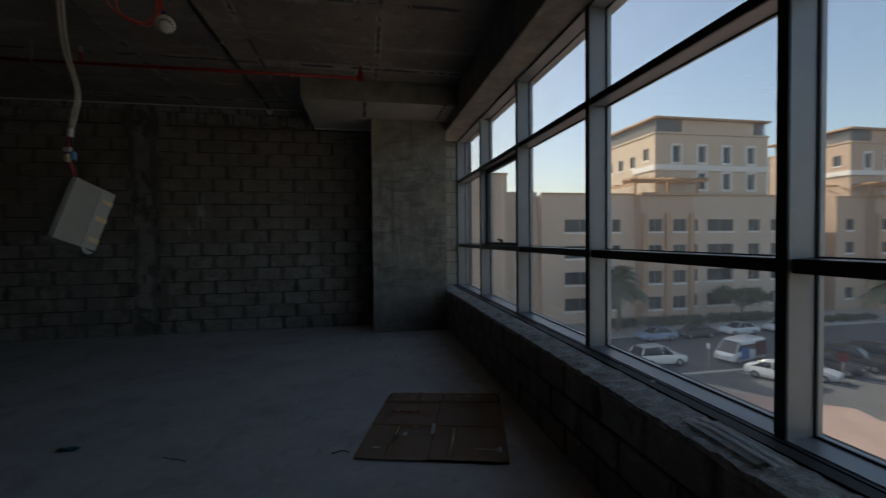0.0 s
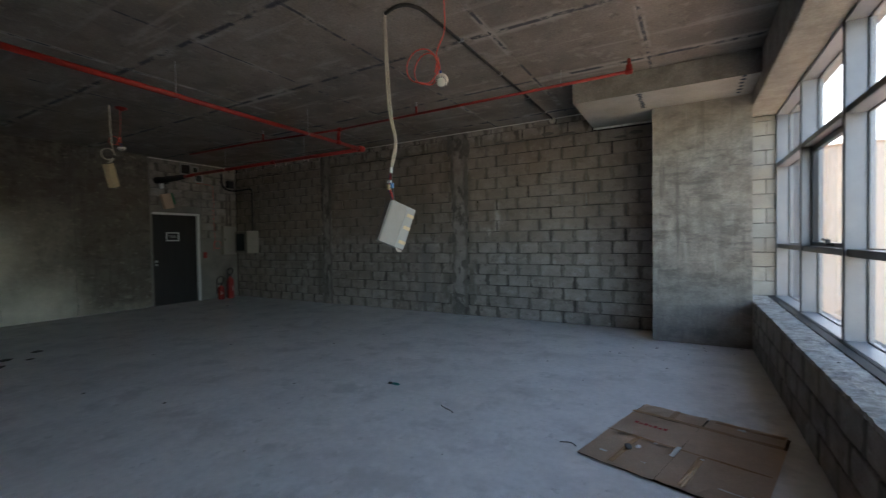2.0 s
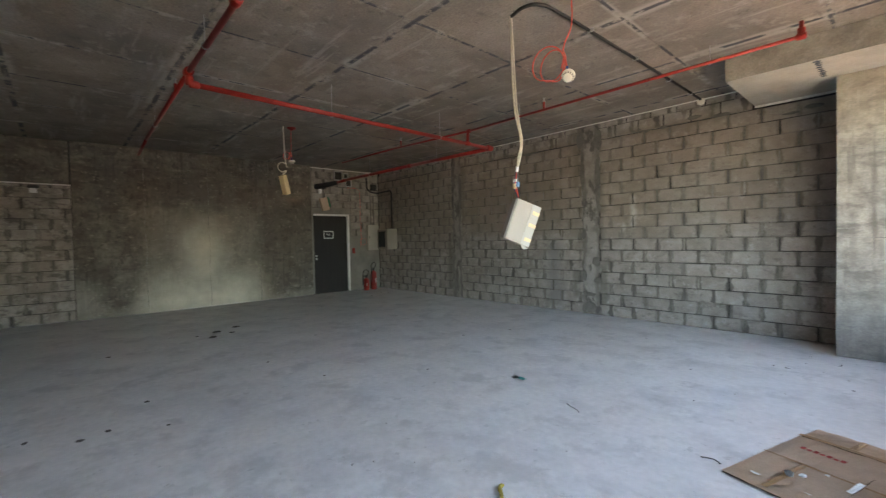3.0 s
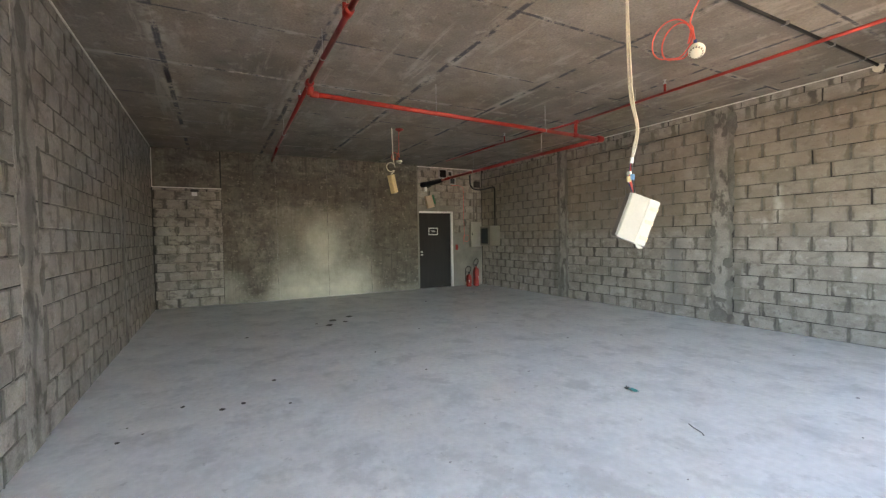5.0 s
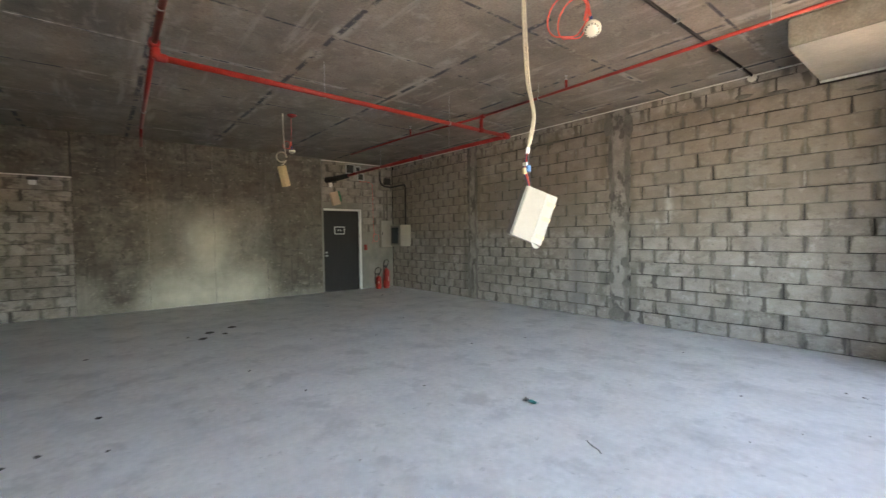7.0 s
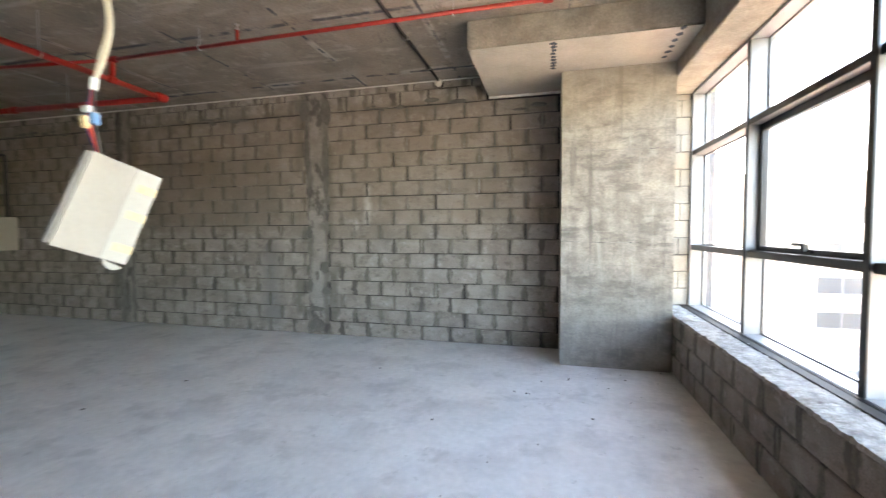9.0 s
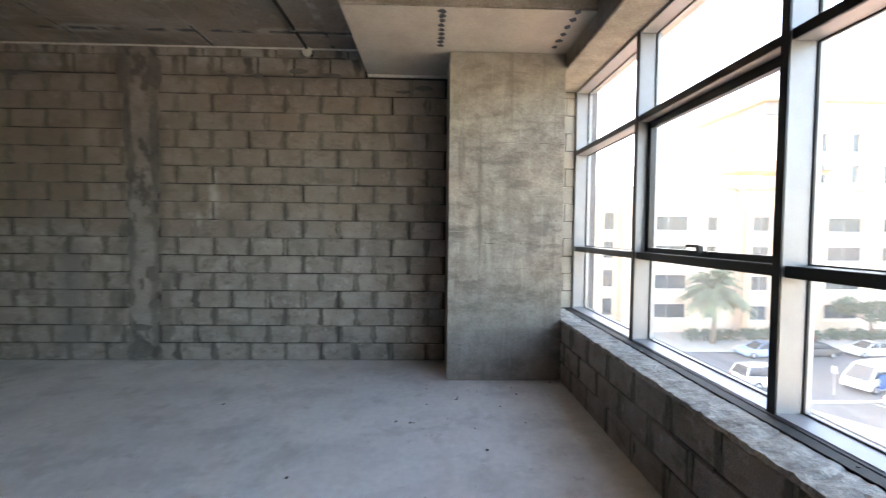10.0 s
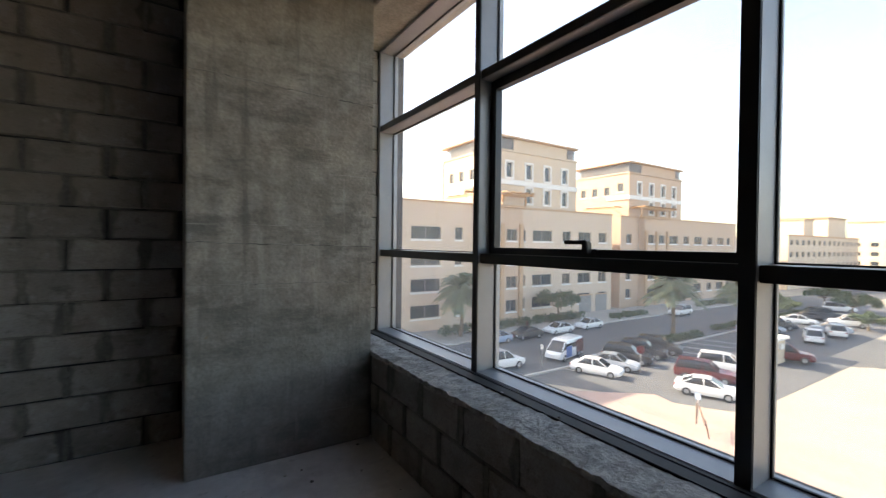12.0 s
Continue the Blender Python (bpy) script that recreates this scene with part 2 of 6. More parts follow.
def block_material(name, axis, sign, shift):
    m = material(name, (0.295, 0.268, 0.236), 0.95, var=0.30, scale=5, grain=90, bump=0.5, spread=0.12, stain=(0.18, 0.155, 0.128), stain_scale=1.1, stain_amount=0.5)
    streaks(m, (0.40, 0.385, 0.36), (1, 1, 2.2), 3.0, 0.55, 0.72, 0.6)
    streaks(m, (0.11, 0.097, 0.08), (1, 1, 2.0), 4.0, 0.55, 0.68, 0.6)
    streaks(m, (0.46, 0.44, 0.41), (1, 1, 1), 11.0, 0.58, 0.66, 0.45)
    streaks(m, (0.12, 0.108, 0.09), (1, 1, 1), 14.0, 0.60, 0.67, 0.5)
    return upright_smears(m, axis, sign, shift, (0.085, 0.078, 0.068), amount=0.9)


BLOCK_NORTH = block_material("north wall concrete block", "X", -1, -0.084)
masked(BLOCK_NORTH, (0.19, 0.185, 0.18), [(-3.50, -3.20, 0.1, 1.35)], 0.2, 0.2, 4.0, 0.75, "X")
masked(BLOCK_NORTH, (0.13, 0.118, 0.10), [(-2.93, -2.8, 2.3, 3.3), (-2.46, -2.34, 1.2, 2.7), (-2.45, -2.30, 0.2, 0.9), (-2.95, -2.82, 0.3, 0.8), (-5.9, -5.75, 1.8, 3.2), (-6.35, -6.18, 0.2, 1.4), (-2.3, -0.3, 3.04, 3.12), (-5.7, -2.9, 3.05, 3.13)], 0.08, 0.22, 5.0, 0.75, "X")
masked(BLOCK_NORTH, (0.25, 0.20, 0.145), [(-9.4, 0.7, 1.5, 3.2)], 0.3, 0.7, 2.2, 0.42, "X")
masked(BLOCK_NORTH, (0.55, 0.52, 0.47), [(-1.88, -1.80, 1.55, 2.05), (-2.05, -1.98, 1.45, 1.6)], 0.06, 0.12, 8.0, 0.75, "X")
masked(BLOCK_NORTH, (0.185, 0.155, 0.12), [(-2.2, -1.0, 1.38, 1.46), (-2.2, -1.2, 1.9, 2.0), (-5.6, -3.2, 1.5, 2.6)], 0.15, 0.3, 3.0, 0.5, "X")
BLOCK_SOUTH = block_material("south wall concrete block", "X", 1, 0.1)
BLOCK_EAST = block_material("parapet concrete block", "Y", 1, 0.1)
BLOCK_WEST = block_material("west wall concrete block", "Y", -1, 0.1)
# window return blocks: lighter base colour carries the daylight falling on them
BLOCK_RETURN = material("concrete block lightened as sunlit", (0.40, 0.37, 0.32), 0.95, var=0.25, scale=6, grain=90, bump=0.5, spread=0.12, stain=(0.27, 0.24, 0.20), stain_scale=3.0, stain_amount=0.5)
BLOCK_RECESS = block_material("grimy concrete block", "Y", -1, 0.1)
streaks(BLOCK_RECESS, (0.06, 0.054, 0.046), (1, 1, 1.6), 4.2, 0.54, 0.62, 0.6)
streaks(BLOCK_RECESS, (0.35, 0.335, 0.31), (1, 1, 1.5), 7.0, 0.60, 0.68, 0.6)
JOINT = material("smeared joint mortar", (0.165, 0.15, 0.13), 0.95, var=0.4, scale=5, grain=60, bump=0.4, spread=0.4)
MORTAR = material("mortar", (0.045, 0.041, 0.037), 0.95, var=0.5, scale=4, grain=70, bump=0.5)
CEMENT = material("stiffener concrete", (0.29, 0.27, 0.24), 0.9, var=0.3, scale=4, grain=50, bump=0.4, stain=(0.17, 0.155, 0.135), stain_scale=3.6, stain_amount=0.6)
masked(CEMENT, (0.075, 0.068, 0.06), [(-2.80, -2.70, 0, 3.4), (-2.50, -2.40, 0, 3.4), (-6.20, -6.11, 0, 3.4), (-5.95, -5.87, 0, 3.4)], 0.05, 0.30, 3.0, 0.6, "X")
streaks(CEMENT, (0.075, 0.068, 0.06), (1, 1, 0.6), 5.5, 0.52, 0.60, 0.8)
DAMP = material("damp cement smear", (0.14, 0.13, 0.115), 0.85, var=0.35, scale=6, grain=60, bump=0.4)
CONCRETE = material("cast concrete", (0.36, 0.325, 0.275), 0.85, var=0.32, scale=5.0, grain=55, bump=0.45, stain=(0.16, 0.147, 0.125), stain_scale=6.0, stain_amount=0.6)
streaks(CONCRETE, (0.13, 0.12, 0.105), (1, 1, 3.2), 2.2, 0.50, 0.62, 0.6)
streaks(CONCRETE, (0.44, 0.41, 0.355), (1, 1, 1.6), 6.0, 0.56, 0.66, 0.45)
streaks(CONCRETE, (0.48, 0.455, 0.40), (9, 9, 0.7), 1.3, 0.58, 0.66, 0.5)
streaks(CONCRETE, (0.50, 0.475, 0.42), (0.4, 0.4, 24), 1.5, 0.66, 0.70, 0.6)
streaks(CONCRETE, (0.14, 0.13, 0.115), (6, 6, 0.5), 1.6, 0.58, 0.66, 0.55)
streaks(CONCRETE, (0.33, 0.19, 0.09), (2, 2, 1), 7.0, 0.72, 0.76, 0.7)
masked(CONCRETE, (0.13, 0.12, 0.105), [(0.95, 1.0, 1.35, 2.1), (1.08, 1.11, 1.3, 1.95), (1.22, 1.26, 1.5, 2.0), (1.45, 1.49, 1.1, 1.8), (0.80, 0.83, 1.0, 1.6)], 0.05, 0.06, 6.0, 0.45, "X")
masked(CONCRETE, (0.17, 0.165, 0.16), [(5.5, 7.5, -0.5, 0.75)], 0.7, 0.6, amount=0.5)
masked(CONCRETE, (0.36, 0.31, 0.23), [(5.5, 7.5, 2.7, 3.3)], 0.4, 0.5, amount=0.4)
TOPPING = streaks(material("crumbling cement", (0.40, 0.385, 0.36), 0.95, var=0.4, scale=14, grain=60, bump=0.8, stain=(0.13, 0.12, 0.11), stain_scale=9.0, stain_amount=0.8), (0.62, 0.60, 0.56), (1, 1, 1), 16.0, 0.60, 0.68, 0.7)
EDGE = streaks(material("rough beam concrete", (0.32, 0.292, 0.245), 0.9, var=0.3, scale=4.0, grain=50, bump=0.4, stain=(0.17, 0.152, 0.128), stain_scale=3.5, stain_amount=0.6), (0.42, 0.39, 0.34), (1, 1, 1), 8.0, 0.58, 0.66, 0.45)
BEAM = material("beam concrete", (0.42, 0.39, 0.335), 0.85, var=0.14, scale=2.5, grain=50, bump=0.2, stain=(0.28, 0.25, 0.21), stain_scale=1.5, stain_amount=0.4)
SOFFIT = seams(material("soffit concrete", (0.255, 0.223, 0.189), 0.85, var=0.30, scale=1.6, grain=45, bump=0.3, spread=0.1, stain=(0.14, 0.127, 0.11), stain_scale=0.9, stain_amount=0.7), -1.83, 1.28, -0.60, 1.42)
streaks(SOFFIT, (0.42, 0.38, 0.33), (1, 3.5, 1), 1.1, 0.58, 0.66, 0.4)
streaks(SOFFIT, (0.13, 0.12, 0.105), (2.5, 1, 1), 5.0, 0.62, 0.70, 0.55)
streaks(SOFFIT, (0.40, 0.365, 0.32), (1, 1, 1), 6.0, 0.57, 0.66, 0.45)
streaks(SOFFIT, (0.10, 0.092, 0.08), (1, 1, 1), 9.0, 0.61, 0.68, 0.5)
streaks(SOFFIT, (0.42, 0.385, 0.34), (0.35, 5, 1), 1.0, 0.60, 0.66, 0.45)
FLOOR = material("dusty screed", (0.62, 0.615, 0.61), 0.55, var=0.13, scale=0.9, grain=18, bump=0.07, stain=(0.44, 0.44, 0.45), stain_scale=1.9, stain_amount=0.7)
streaks(FLOOR, (0.36, 0.36, 0.365), (1, 1, 1), 2.6, 0.54, 0.64, 0.45)
streaks(FLOOR, (0.30, 0.30, 0.30), (1, 1, 1), 11.0, 0.63, 0.69, 0.45)
streaks(FLOOR, (0.74, 0.73, 0.72), (1, 1, 1), 5.5, 0.60, 0.68, 0.4)
OLD_WALL = material("stained cast wall", (0.165, 0.148, 0.123), 0.9, var=0.42, scale=3.2, grain=22, bump=0.5, stain=(0.10, 0.085, 0.066), stain_scale=2.6, stain_amount=0.85, stretch=(1, 1, 0.7))
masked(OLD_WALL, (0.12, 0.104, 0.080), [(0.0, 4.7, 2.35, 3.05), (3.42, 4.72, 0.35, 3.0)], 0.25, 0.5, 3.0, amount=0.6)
streaks(OLD_WALL, (0.075, 0.064, 0.05), (1, 1.0, 2.6), 2.0, 0.50, 0.64, 0.65)
streaks(OLD_WALL, (0.33, 0.30, 0.245), (1, 1.2, 3.0), 2.6, 0.58, 0.70, 0.5)
streaks(OLD_WALL, (0.08, 0.07, 0.055), (1, 7.0, 0.5), 1.6, 0.57, 0.66, 0.6)
streaks(OLD_WALL, (0.055, 0.047, 0.036), (1, 1.0, 1.0), 7.0, 0.55, 0.63, 0.6)
streaks(OLD_WALL, (0.36, 0.33, 0.27), (1, 1.0, 1.4), 9.0, 0.60, 0.66, 0.5)
streaks(OLD_WALL, (0.06, 0.052, 0.04), (1, 12.0, 0.35), 1.2, 0.60, 0.66, 0.6)
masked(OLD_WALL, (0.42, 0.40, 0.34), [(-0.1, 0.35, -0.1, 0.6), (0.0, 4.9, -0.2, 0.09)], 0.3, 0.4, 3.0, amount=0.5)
masked(OLD_WALL, (0.40, 0.38, 0.31), [(1.13, 3.36, 0.3, 2.2)], 0.3, 0.3, 3.0, amount=0.32)
masked(OLD_WALL, (0.68, 0.65, 0.53), [(1.13, 3.36, -0.2, 0.62), (1.9, 2.45, 0.4, 1.8)], 0.75, 0.3, 2.5, amount=0.85)
PLASTER = material("rough render coat", (0.215, 0.205, 0.18), 0.9, var=0.25, scale=3, grain=50, bump=0.4, stain=(0.24, 0.22, 0.19), stain_scale=1.8, stain_amount=0.5)
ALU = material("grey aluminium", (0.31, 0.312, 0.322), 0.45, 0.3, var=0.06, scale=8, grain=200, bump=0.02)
# dark aluminium; also colours the backlit room-side faces of mullions and transoms
ALU_DARK = material("dark aluminium and backlit faces", (0.030, 0.030, 0.032), 0.35, 0.3, var=0.1, scale=8, grain=200, bump=0.02)
RUBBER = material("black gasket", (0.012, 0.012, 0.012), 0.7, var=0.2, scale=20, bump=0.05)
WHITE = material("white paint", (0.72, 0.72, 0.70), 0.5, var=0.06, scale=6, bump=0.05)
FOAM = material("white joint filler", (0.70, 0.68, 0.62), 0.9, var=0.2, scale=12, bump=0.3)
GLASS = glass_material("window glass", (0.93, 0.95, 0.94))


# ---- builders ----
def box(bm, x0, x1, y0, y1, z0, z1):
    v = [bm.verts.new((x, y, z)) for x in (x0, x1) for y in (y0, y1) for z in (z0, z1)]
    for f in ((0, 1, 3, 2), (4, 6, 7, 5), (0, 4, 5, 1), (2, 3, 7, 6), (0, 2, 6, 4), (1, 5, 7, 3)):
        bm.faces.new([v[i] for i in f])
    return v


def soften(bm, width, segments=2):
    bmesh.ops.recalc_face_normals(bm, faces=bm.faces)
    bmesh.ops.bevel(bm, geom=[e for e in bm.edges if e.is_manifold and e.calc_face_angle(0) > 0.6], offset=width, segments=segments, affect="EDGES", clamp_overlap=True)
    return bm


def part(name, bm, mat, parent=None, label="", smooth=False):
    """Links a bmesh as one mesh object under a thing or a part."""
    me = bpy.data.meshes.new(name)
    bmesh.ops.recalc_face_normals(bm, faces=bm.faces)
    bm.to_mesh(me)
    bm.free()
    me.materials.append(mat)
    if smooth:
        me.polygons.foreach_set("use_smooth", [True] * len(me.polygons))
    ob = new(name, me)
    if parent:
        ob.parent = parent
    if label:
        tagged(ob, label)
    return ob


def boxed(name, mat, parent, dims, bevel=0.0, label="", m=None):
    bm = bmesh.new()
    box(bm, *dims)
    if bevel:
        soften(bm, bevel)
    if m is not None:
        bmesh.ops.transform(bm, matrix=m, verts=bm.verts)
    return part(name, bm, mat, parent, label)


def thing(name, label, category, m=None, group="", kind=""):
    ob = new(name)
    if m is not None:
        ob.matrix_world = m
    return tagged(ob, label, category, group, kind)


def structure(ob, label="", category=""):
    return tagged(ob, label, category, kind="structure")


def spline(points, steps=8):
    p = [Vector(a) for a in points]
    p = [p[0] * 2 - p[1], *p, p[-1] * 2 - p[-2]]
    out = []
    for i in range(1, len(p) - 2):
        for s in range(steps):
            t = s / steps
            a, b, c, d = p[i - 1:i + 3]
            out.append(0.5 * (2 * b + (c - a) * t + (2 * a - 5 * b + 4 * c - d) * t * t + (3 * b - a - 3 * c + d) * t ** 3))
    return out + [p[-2]]


def tube(bm, points, radius, sides=8, cap=True):
    """Sweeps a round section along points; radius may be a list."""
    pts = [Vector(a) for a in points]
    rings, up = [], None
    for i, a in enumerate(pts):
        d = (pts[min(i + 1, len(pts) - 1)] - pts[max(i - 1, 0)]).normalized()
        if up is None:
            up = d.orthogonal().normalized()
        up = (up - d * up.dot(d)).normalized()
        side = d.cross(up)
        r = radius[i] if isinstance(radius, (list, tuple)) else radius
        rings.append([bm.verts.new(a + (up * math.cos(q) + side * math.sin(q)) * r) for q in (2 * math.pi * j / sides for j in range(sides))])
    for ra, rb in zip(rings, rings[1:]):
        for j in range(sides):
            bm.faces.new((ra[j], ra[(j + 1) % sides], rb[(j + 1) % sides], rb[j]))
    if cap:
        bm.faces.new(rings[0][::-1])
        bm.faces.new(rings[-1])
    return bm


def lathe(bm, profile, sides=20, m=None):
    """Turns (radius, height) pairs round z."""
    rings = [[bm.verts.new(Vector((r * math.cos(q), r * math.sin(q), z))) for q in (2 * math.pi * j / sides for j in range(sides))] for r, z in profile]
    for ra, rb in zip(rings, rings[1:]):
        for j in range(sides):
            bm.faces.new((ra[j], ra[(j + 1) % sides], rb[(j + 1) % sides], rb[j]))
    bm.faces.new(rings[0][::-1])
    bm.faces.new(rings[-1])
    if m is not None:
        bmesh.ops.transform(bm, matrix=m, verts=[v for r in rings for v in r])
    return bm


def pierced(bm, u0, u1, z0, z1, holes, depth):
    """A wall face in the local x-z plane, facing -y, with openings (u0, u1, z0, z1) whose reveals go back by depth."""
    us = sorted({u0, u1, *(h[0] for h in holes), *(h[1] for h in holes)})
    zs = sorted({z0, z1, *(h[2] for h in holes), *(h[3] for h in holes)})
    us, zs = [u for u in us if u0 <= u <= u1], [z for z in zs if z0 <= z <= z1]
    seen = {}

    def vert(u, y, z):
        key = (round(u, 4), round(y, 4), round(z, 4))
        if key not in seen:
            seen[key] = bm.verts.new((u, y, z))
        return seen[key]
    for a, b in zip(us, us[1:]):
        for c, d in zip(zs, zs[1:]):
            if not any(h[0] <= (a + b) / 2 <= h[1] and h[2] <= (c + d) / 2 <= h[3] for h in holes):
                bm.faces.new((vert(a, 0, c), vert(b, 0, c), vert(b, 0, d), vert(a, 0, d)))
    for a, b, c, d in holes:
        for p, q in (((a, c), (a, d)), ((a, d), (b, d)), ((b, d), (b, c)), ((b, c), (a, c))):
            bm.faces.new([bm.verts.new((p[0], 0, p[1])), bm.verts.new((q[0], 0, q[1])), bm.verts.new((q[0], depth, q[1])), bm.verts.new((p[0], depth, p[1]))])
    return bm


# ---- room ----
XW, XE, YS, YN, H = -9.35, 1.785, -1.29, 6.85, 3.40
floor_slab = structure(boxed("floor", FLOOR, None, (XW - 0.3, 2.2, YS - 0.2, YN + 0.2, -0.25, 0)), "dusty blue-grey cement screed floor with scattered debris", "floor")
bm = bmesh.new()
box(bm, XW - 0.3, 2.35, YS - 0.2, YN + 0.2, H + 0.004, H + 0.25)
rnd = random.Random(4)
for i in range(-6, 4):
    for j in range(-1, 6):
        x0, y0 = max(-1.83 + 1.28 * i, XW), max(-0.60 + 1.42 * j, YS)
        x1, y1 = min(-1.83 + 1.28 * (i + 1), XE), min(-0.60 + 1.42 * (j + 1), YN)
        if x1 - x0 > 0.05 and y1 - y0 > 0.05:
            d = rnd.uniform(0, 0.004)
            box(bm, x0 + 0.002, x1 - 0.002, y0 + 0.002, y1 - 0.002, H - d, H + 0.004)
structure(part("ceiling", bm, SOFFIT), "bare cast concrete soffit with formwork seams and dark marks", "ceiling")

# north wall: block infill on a recessed mortar bed
wall_north = structure(boxed("wall_north", MORTAR, None, (XW - 0.3, 2.35, YN + 0.012, YN + 0.2, 0, H + 0.004)), "grey concrete block wall with smeared mortar joints", "wall")
wall_south = structure(boxed("wall_south", MORTAR, None, (XW - 0.3, 2.35, YS - 0.2, YS - 0.012, 0, H + 0.004)), "grey concrete block wall with smeared mortar joints", "wall")


def stiffener(parent, x0, x1, y, side, seed):
    """Ragged cast stiffener strip between block panels."""
    r = random.Random(seed)
    bm = bmesh.new()
    rows = 34
    verts = []
    for i in range(rows + 1):
        z = H * i / rows
        a, b = x0 - 0.02 + r.uniform(-0.045, 0.02), x1 + 0.02 + r.uniform(-0.02, 0.045)
        verts.append([bm.verts.new((x, y + side * d, z)) for x, d in ((a, 0.002), (a + 0.006, -0.0085), ((a + b) / 2, -0.0095 + r.uniform(0, 0.002)), (b - 0.006, -0.0085), (b, 0.002))])
    for p, q in zip(verts, verts[1:]):
        for j in range(4):
            bm.faces.new((p[j], p[j + 1], q[j + 1], q[j]))
    return part("stiffener_column", bm, CEMENT, parent, "cast concrete stiffener strip with damp cement smears")


for k, (a, b) in enumerate(((-2.74, -2.45), (-6.15, -5.90))):
    stiffener(wall_north, a, b, YN, 1, 10 + k)
    stiffener(wall_south, a - 0.15, b - 0.15, YS, -1, 20 + k)
boxed("joint_filler", FOAM, wall_north, (XW, -0.19, YN - 0.014, YN + 0.012, H - 0.022, H - 0.006))
boxed("joint_filler", FOAM, wall_south, (XW, XE, YS - 0.012, YS + 0.014, H - 0.022, H - 0.006))


def smear(parent, x, z, w, h, y, seed, side=1):
    """Blob of cement slurry trowelled over a joint."""
    r = random.Random(seed)
    bm = bmesh.new()
    n = 14
    rim = [bm.verts.new((x + w * math.cos(q) * r.uniform(0.7, 1.1), y + side * 0.004, z + h * math.sin(q) * r.uniform(0.7, 1.1))) for q in (2 * math.pi * i / n for i in range(n))]
    mid = [bm.verts.new((x + (v.co.x - x) * 0.7, y - side * 0.006, z + (v.co.z - z) * 0.7)) for v in rim]
    for i in range(n):
        bm.faces.new((rim[i], rim[(i + 1) % n], mid[(i + 1) % n], mid[i]))
    bm.faces.new(mid)
    return part("cement_smear", bm, DAMP, parent, smooth=True)


for k, (x, z, w, h) in enumerate(((-2.75, 2.6, 0.05, 0.45), (-2.46, 2.35, 0.06, 0.5), (-2.73, 1.45, 0.06, 0.12), (-2.5, 0.95, 0.09, 0.1), (-2.62, 0.36, 0.13, 0.05), (-2.62, 0.14, 0.16, 0.13),
                                  (-2.78, 3.15, 0.08, 0.2), (-2.45, 3.1, 0.09, 0.22), (-5.9, 2.5, 0.05, 0.5), (-6.13, 2.9, 0.07, 0.35), (-6.05, 0.5, 0.06, 0.3), (-2.47, 0.62, 0.08, 0.07), (-2.73, 0.7, 0.05, 0.12))):
    smear(wall_north, x, z, w, h, YN - 0.010, 40 + k)

for k, (x, z, w, h) in enumerate(((-2.60, 2.3, 0.05, 0.4), (-2.98, 1.9, 0.06, 0.3), (-2.95, 1.15, 0.06, 0.12), (-2.98, 0.75, 0.05, 0.2), (-2.6, 1.35, 0.05, 0.1), (-2.75, 2.9, 0.12, 0.2), (-6.3, 2.6, 0.08, 0.3), (-6.05, 1.2, 0.06, 0.3))):
    smear(wall_south, x, z, w, h, YS + 0.010, 60 + k, -1)
rr = random.Random(77)
for k in range(34):
    x = rr.uniform(XW + 0.2, 0.6)
    if -6.3 < x < -5.8 or -2.9 < x < -2.4:
        continue
    smear(wall_north, x, (3.115 if x < -0.25 else 2.98) + rr.uniform(-0.05, 0.035), rr.uniform(0.04, 0.17), rr.uniform(0.014, 0.04), YN - 0.006, 200 + k)

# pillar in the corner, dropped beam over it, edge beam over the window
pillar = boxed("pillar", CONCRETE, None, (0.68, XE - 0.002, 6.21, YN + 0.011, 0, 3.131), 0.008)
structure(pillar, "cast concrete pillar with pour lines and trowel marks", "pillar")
for z, e in ((2.30, 0.004), (1.34, 0.005), (1.10, 0.003)):
    bm = bmesh.new()
    rr = random.Random(int(z * 100))
    tube(bm, [(0.684 + 1.098 * i / 40, 6.2105, z + rr.uniform(-0.004, 0.004) - 0.02 * i / 40) for i in range(41)], [rr.uniform(0.4, 1) * e for _ in range(41)], 5)
    part("pour_line", bm, CEMENT, pillar)
drop_beam = structure(boxed("ceiling_beam", EDGE, None, (-0.19, XE, 5.44, YN + 0.011, 3.134, H), 0.012), "dropped concrete beam with pale underside and blue marks", "beam")
boxed("underside", BEAM, drop_beam, (-0.182, XE - 0.003, 5.448, YN + 0.009, 3.1315, 3.1345), 0, "pale smooth underside of the beam")
structure(boxed("edge_beam", EDGE, None, (XE + 0.001, 2.35, YS - 0.01, YN + 0.011, 2.984, H + 0.003), 0.008), "concrete edge beam above the window band", "beam")
boxed("joint_filler", FOAM, wall_north, (-0.18, 0.678, YN - 0.02, YN + 0.012, 3.108, 3.130))

# low wall under the window and block return at its far end
wall_east = structure(boxed("wall_east", MORTAR, None, (XE + 0.012, 2.35, YS - 0.011, YN + 0.011, 0, 0.585)), "low concrete block wall with a rough cement top", "wall")
bm = bmesh.new()
rr = random.Random(8)
n = 260
rows = []
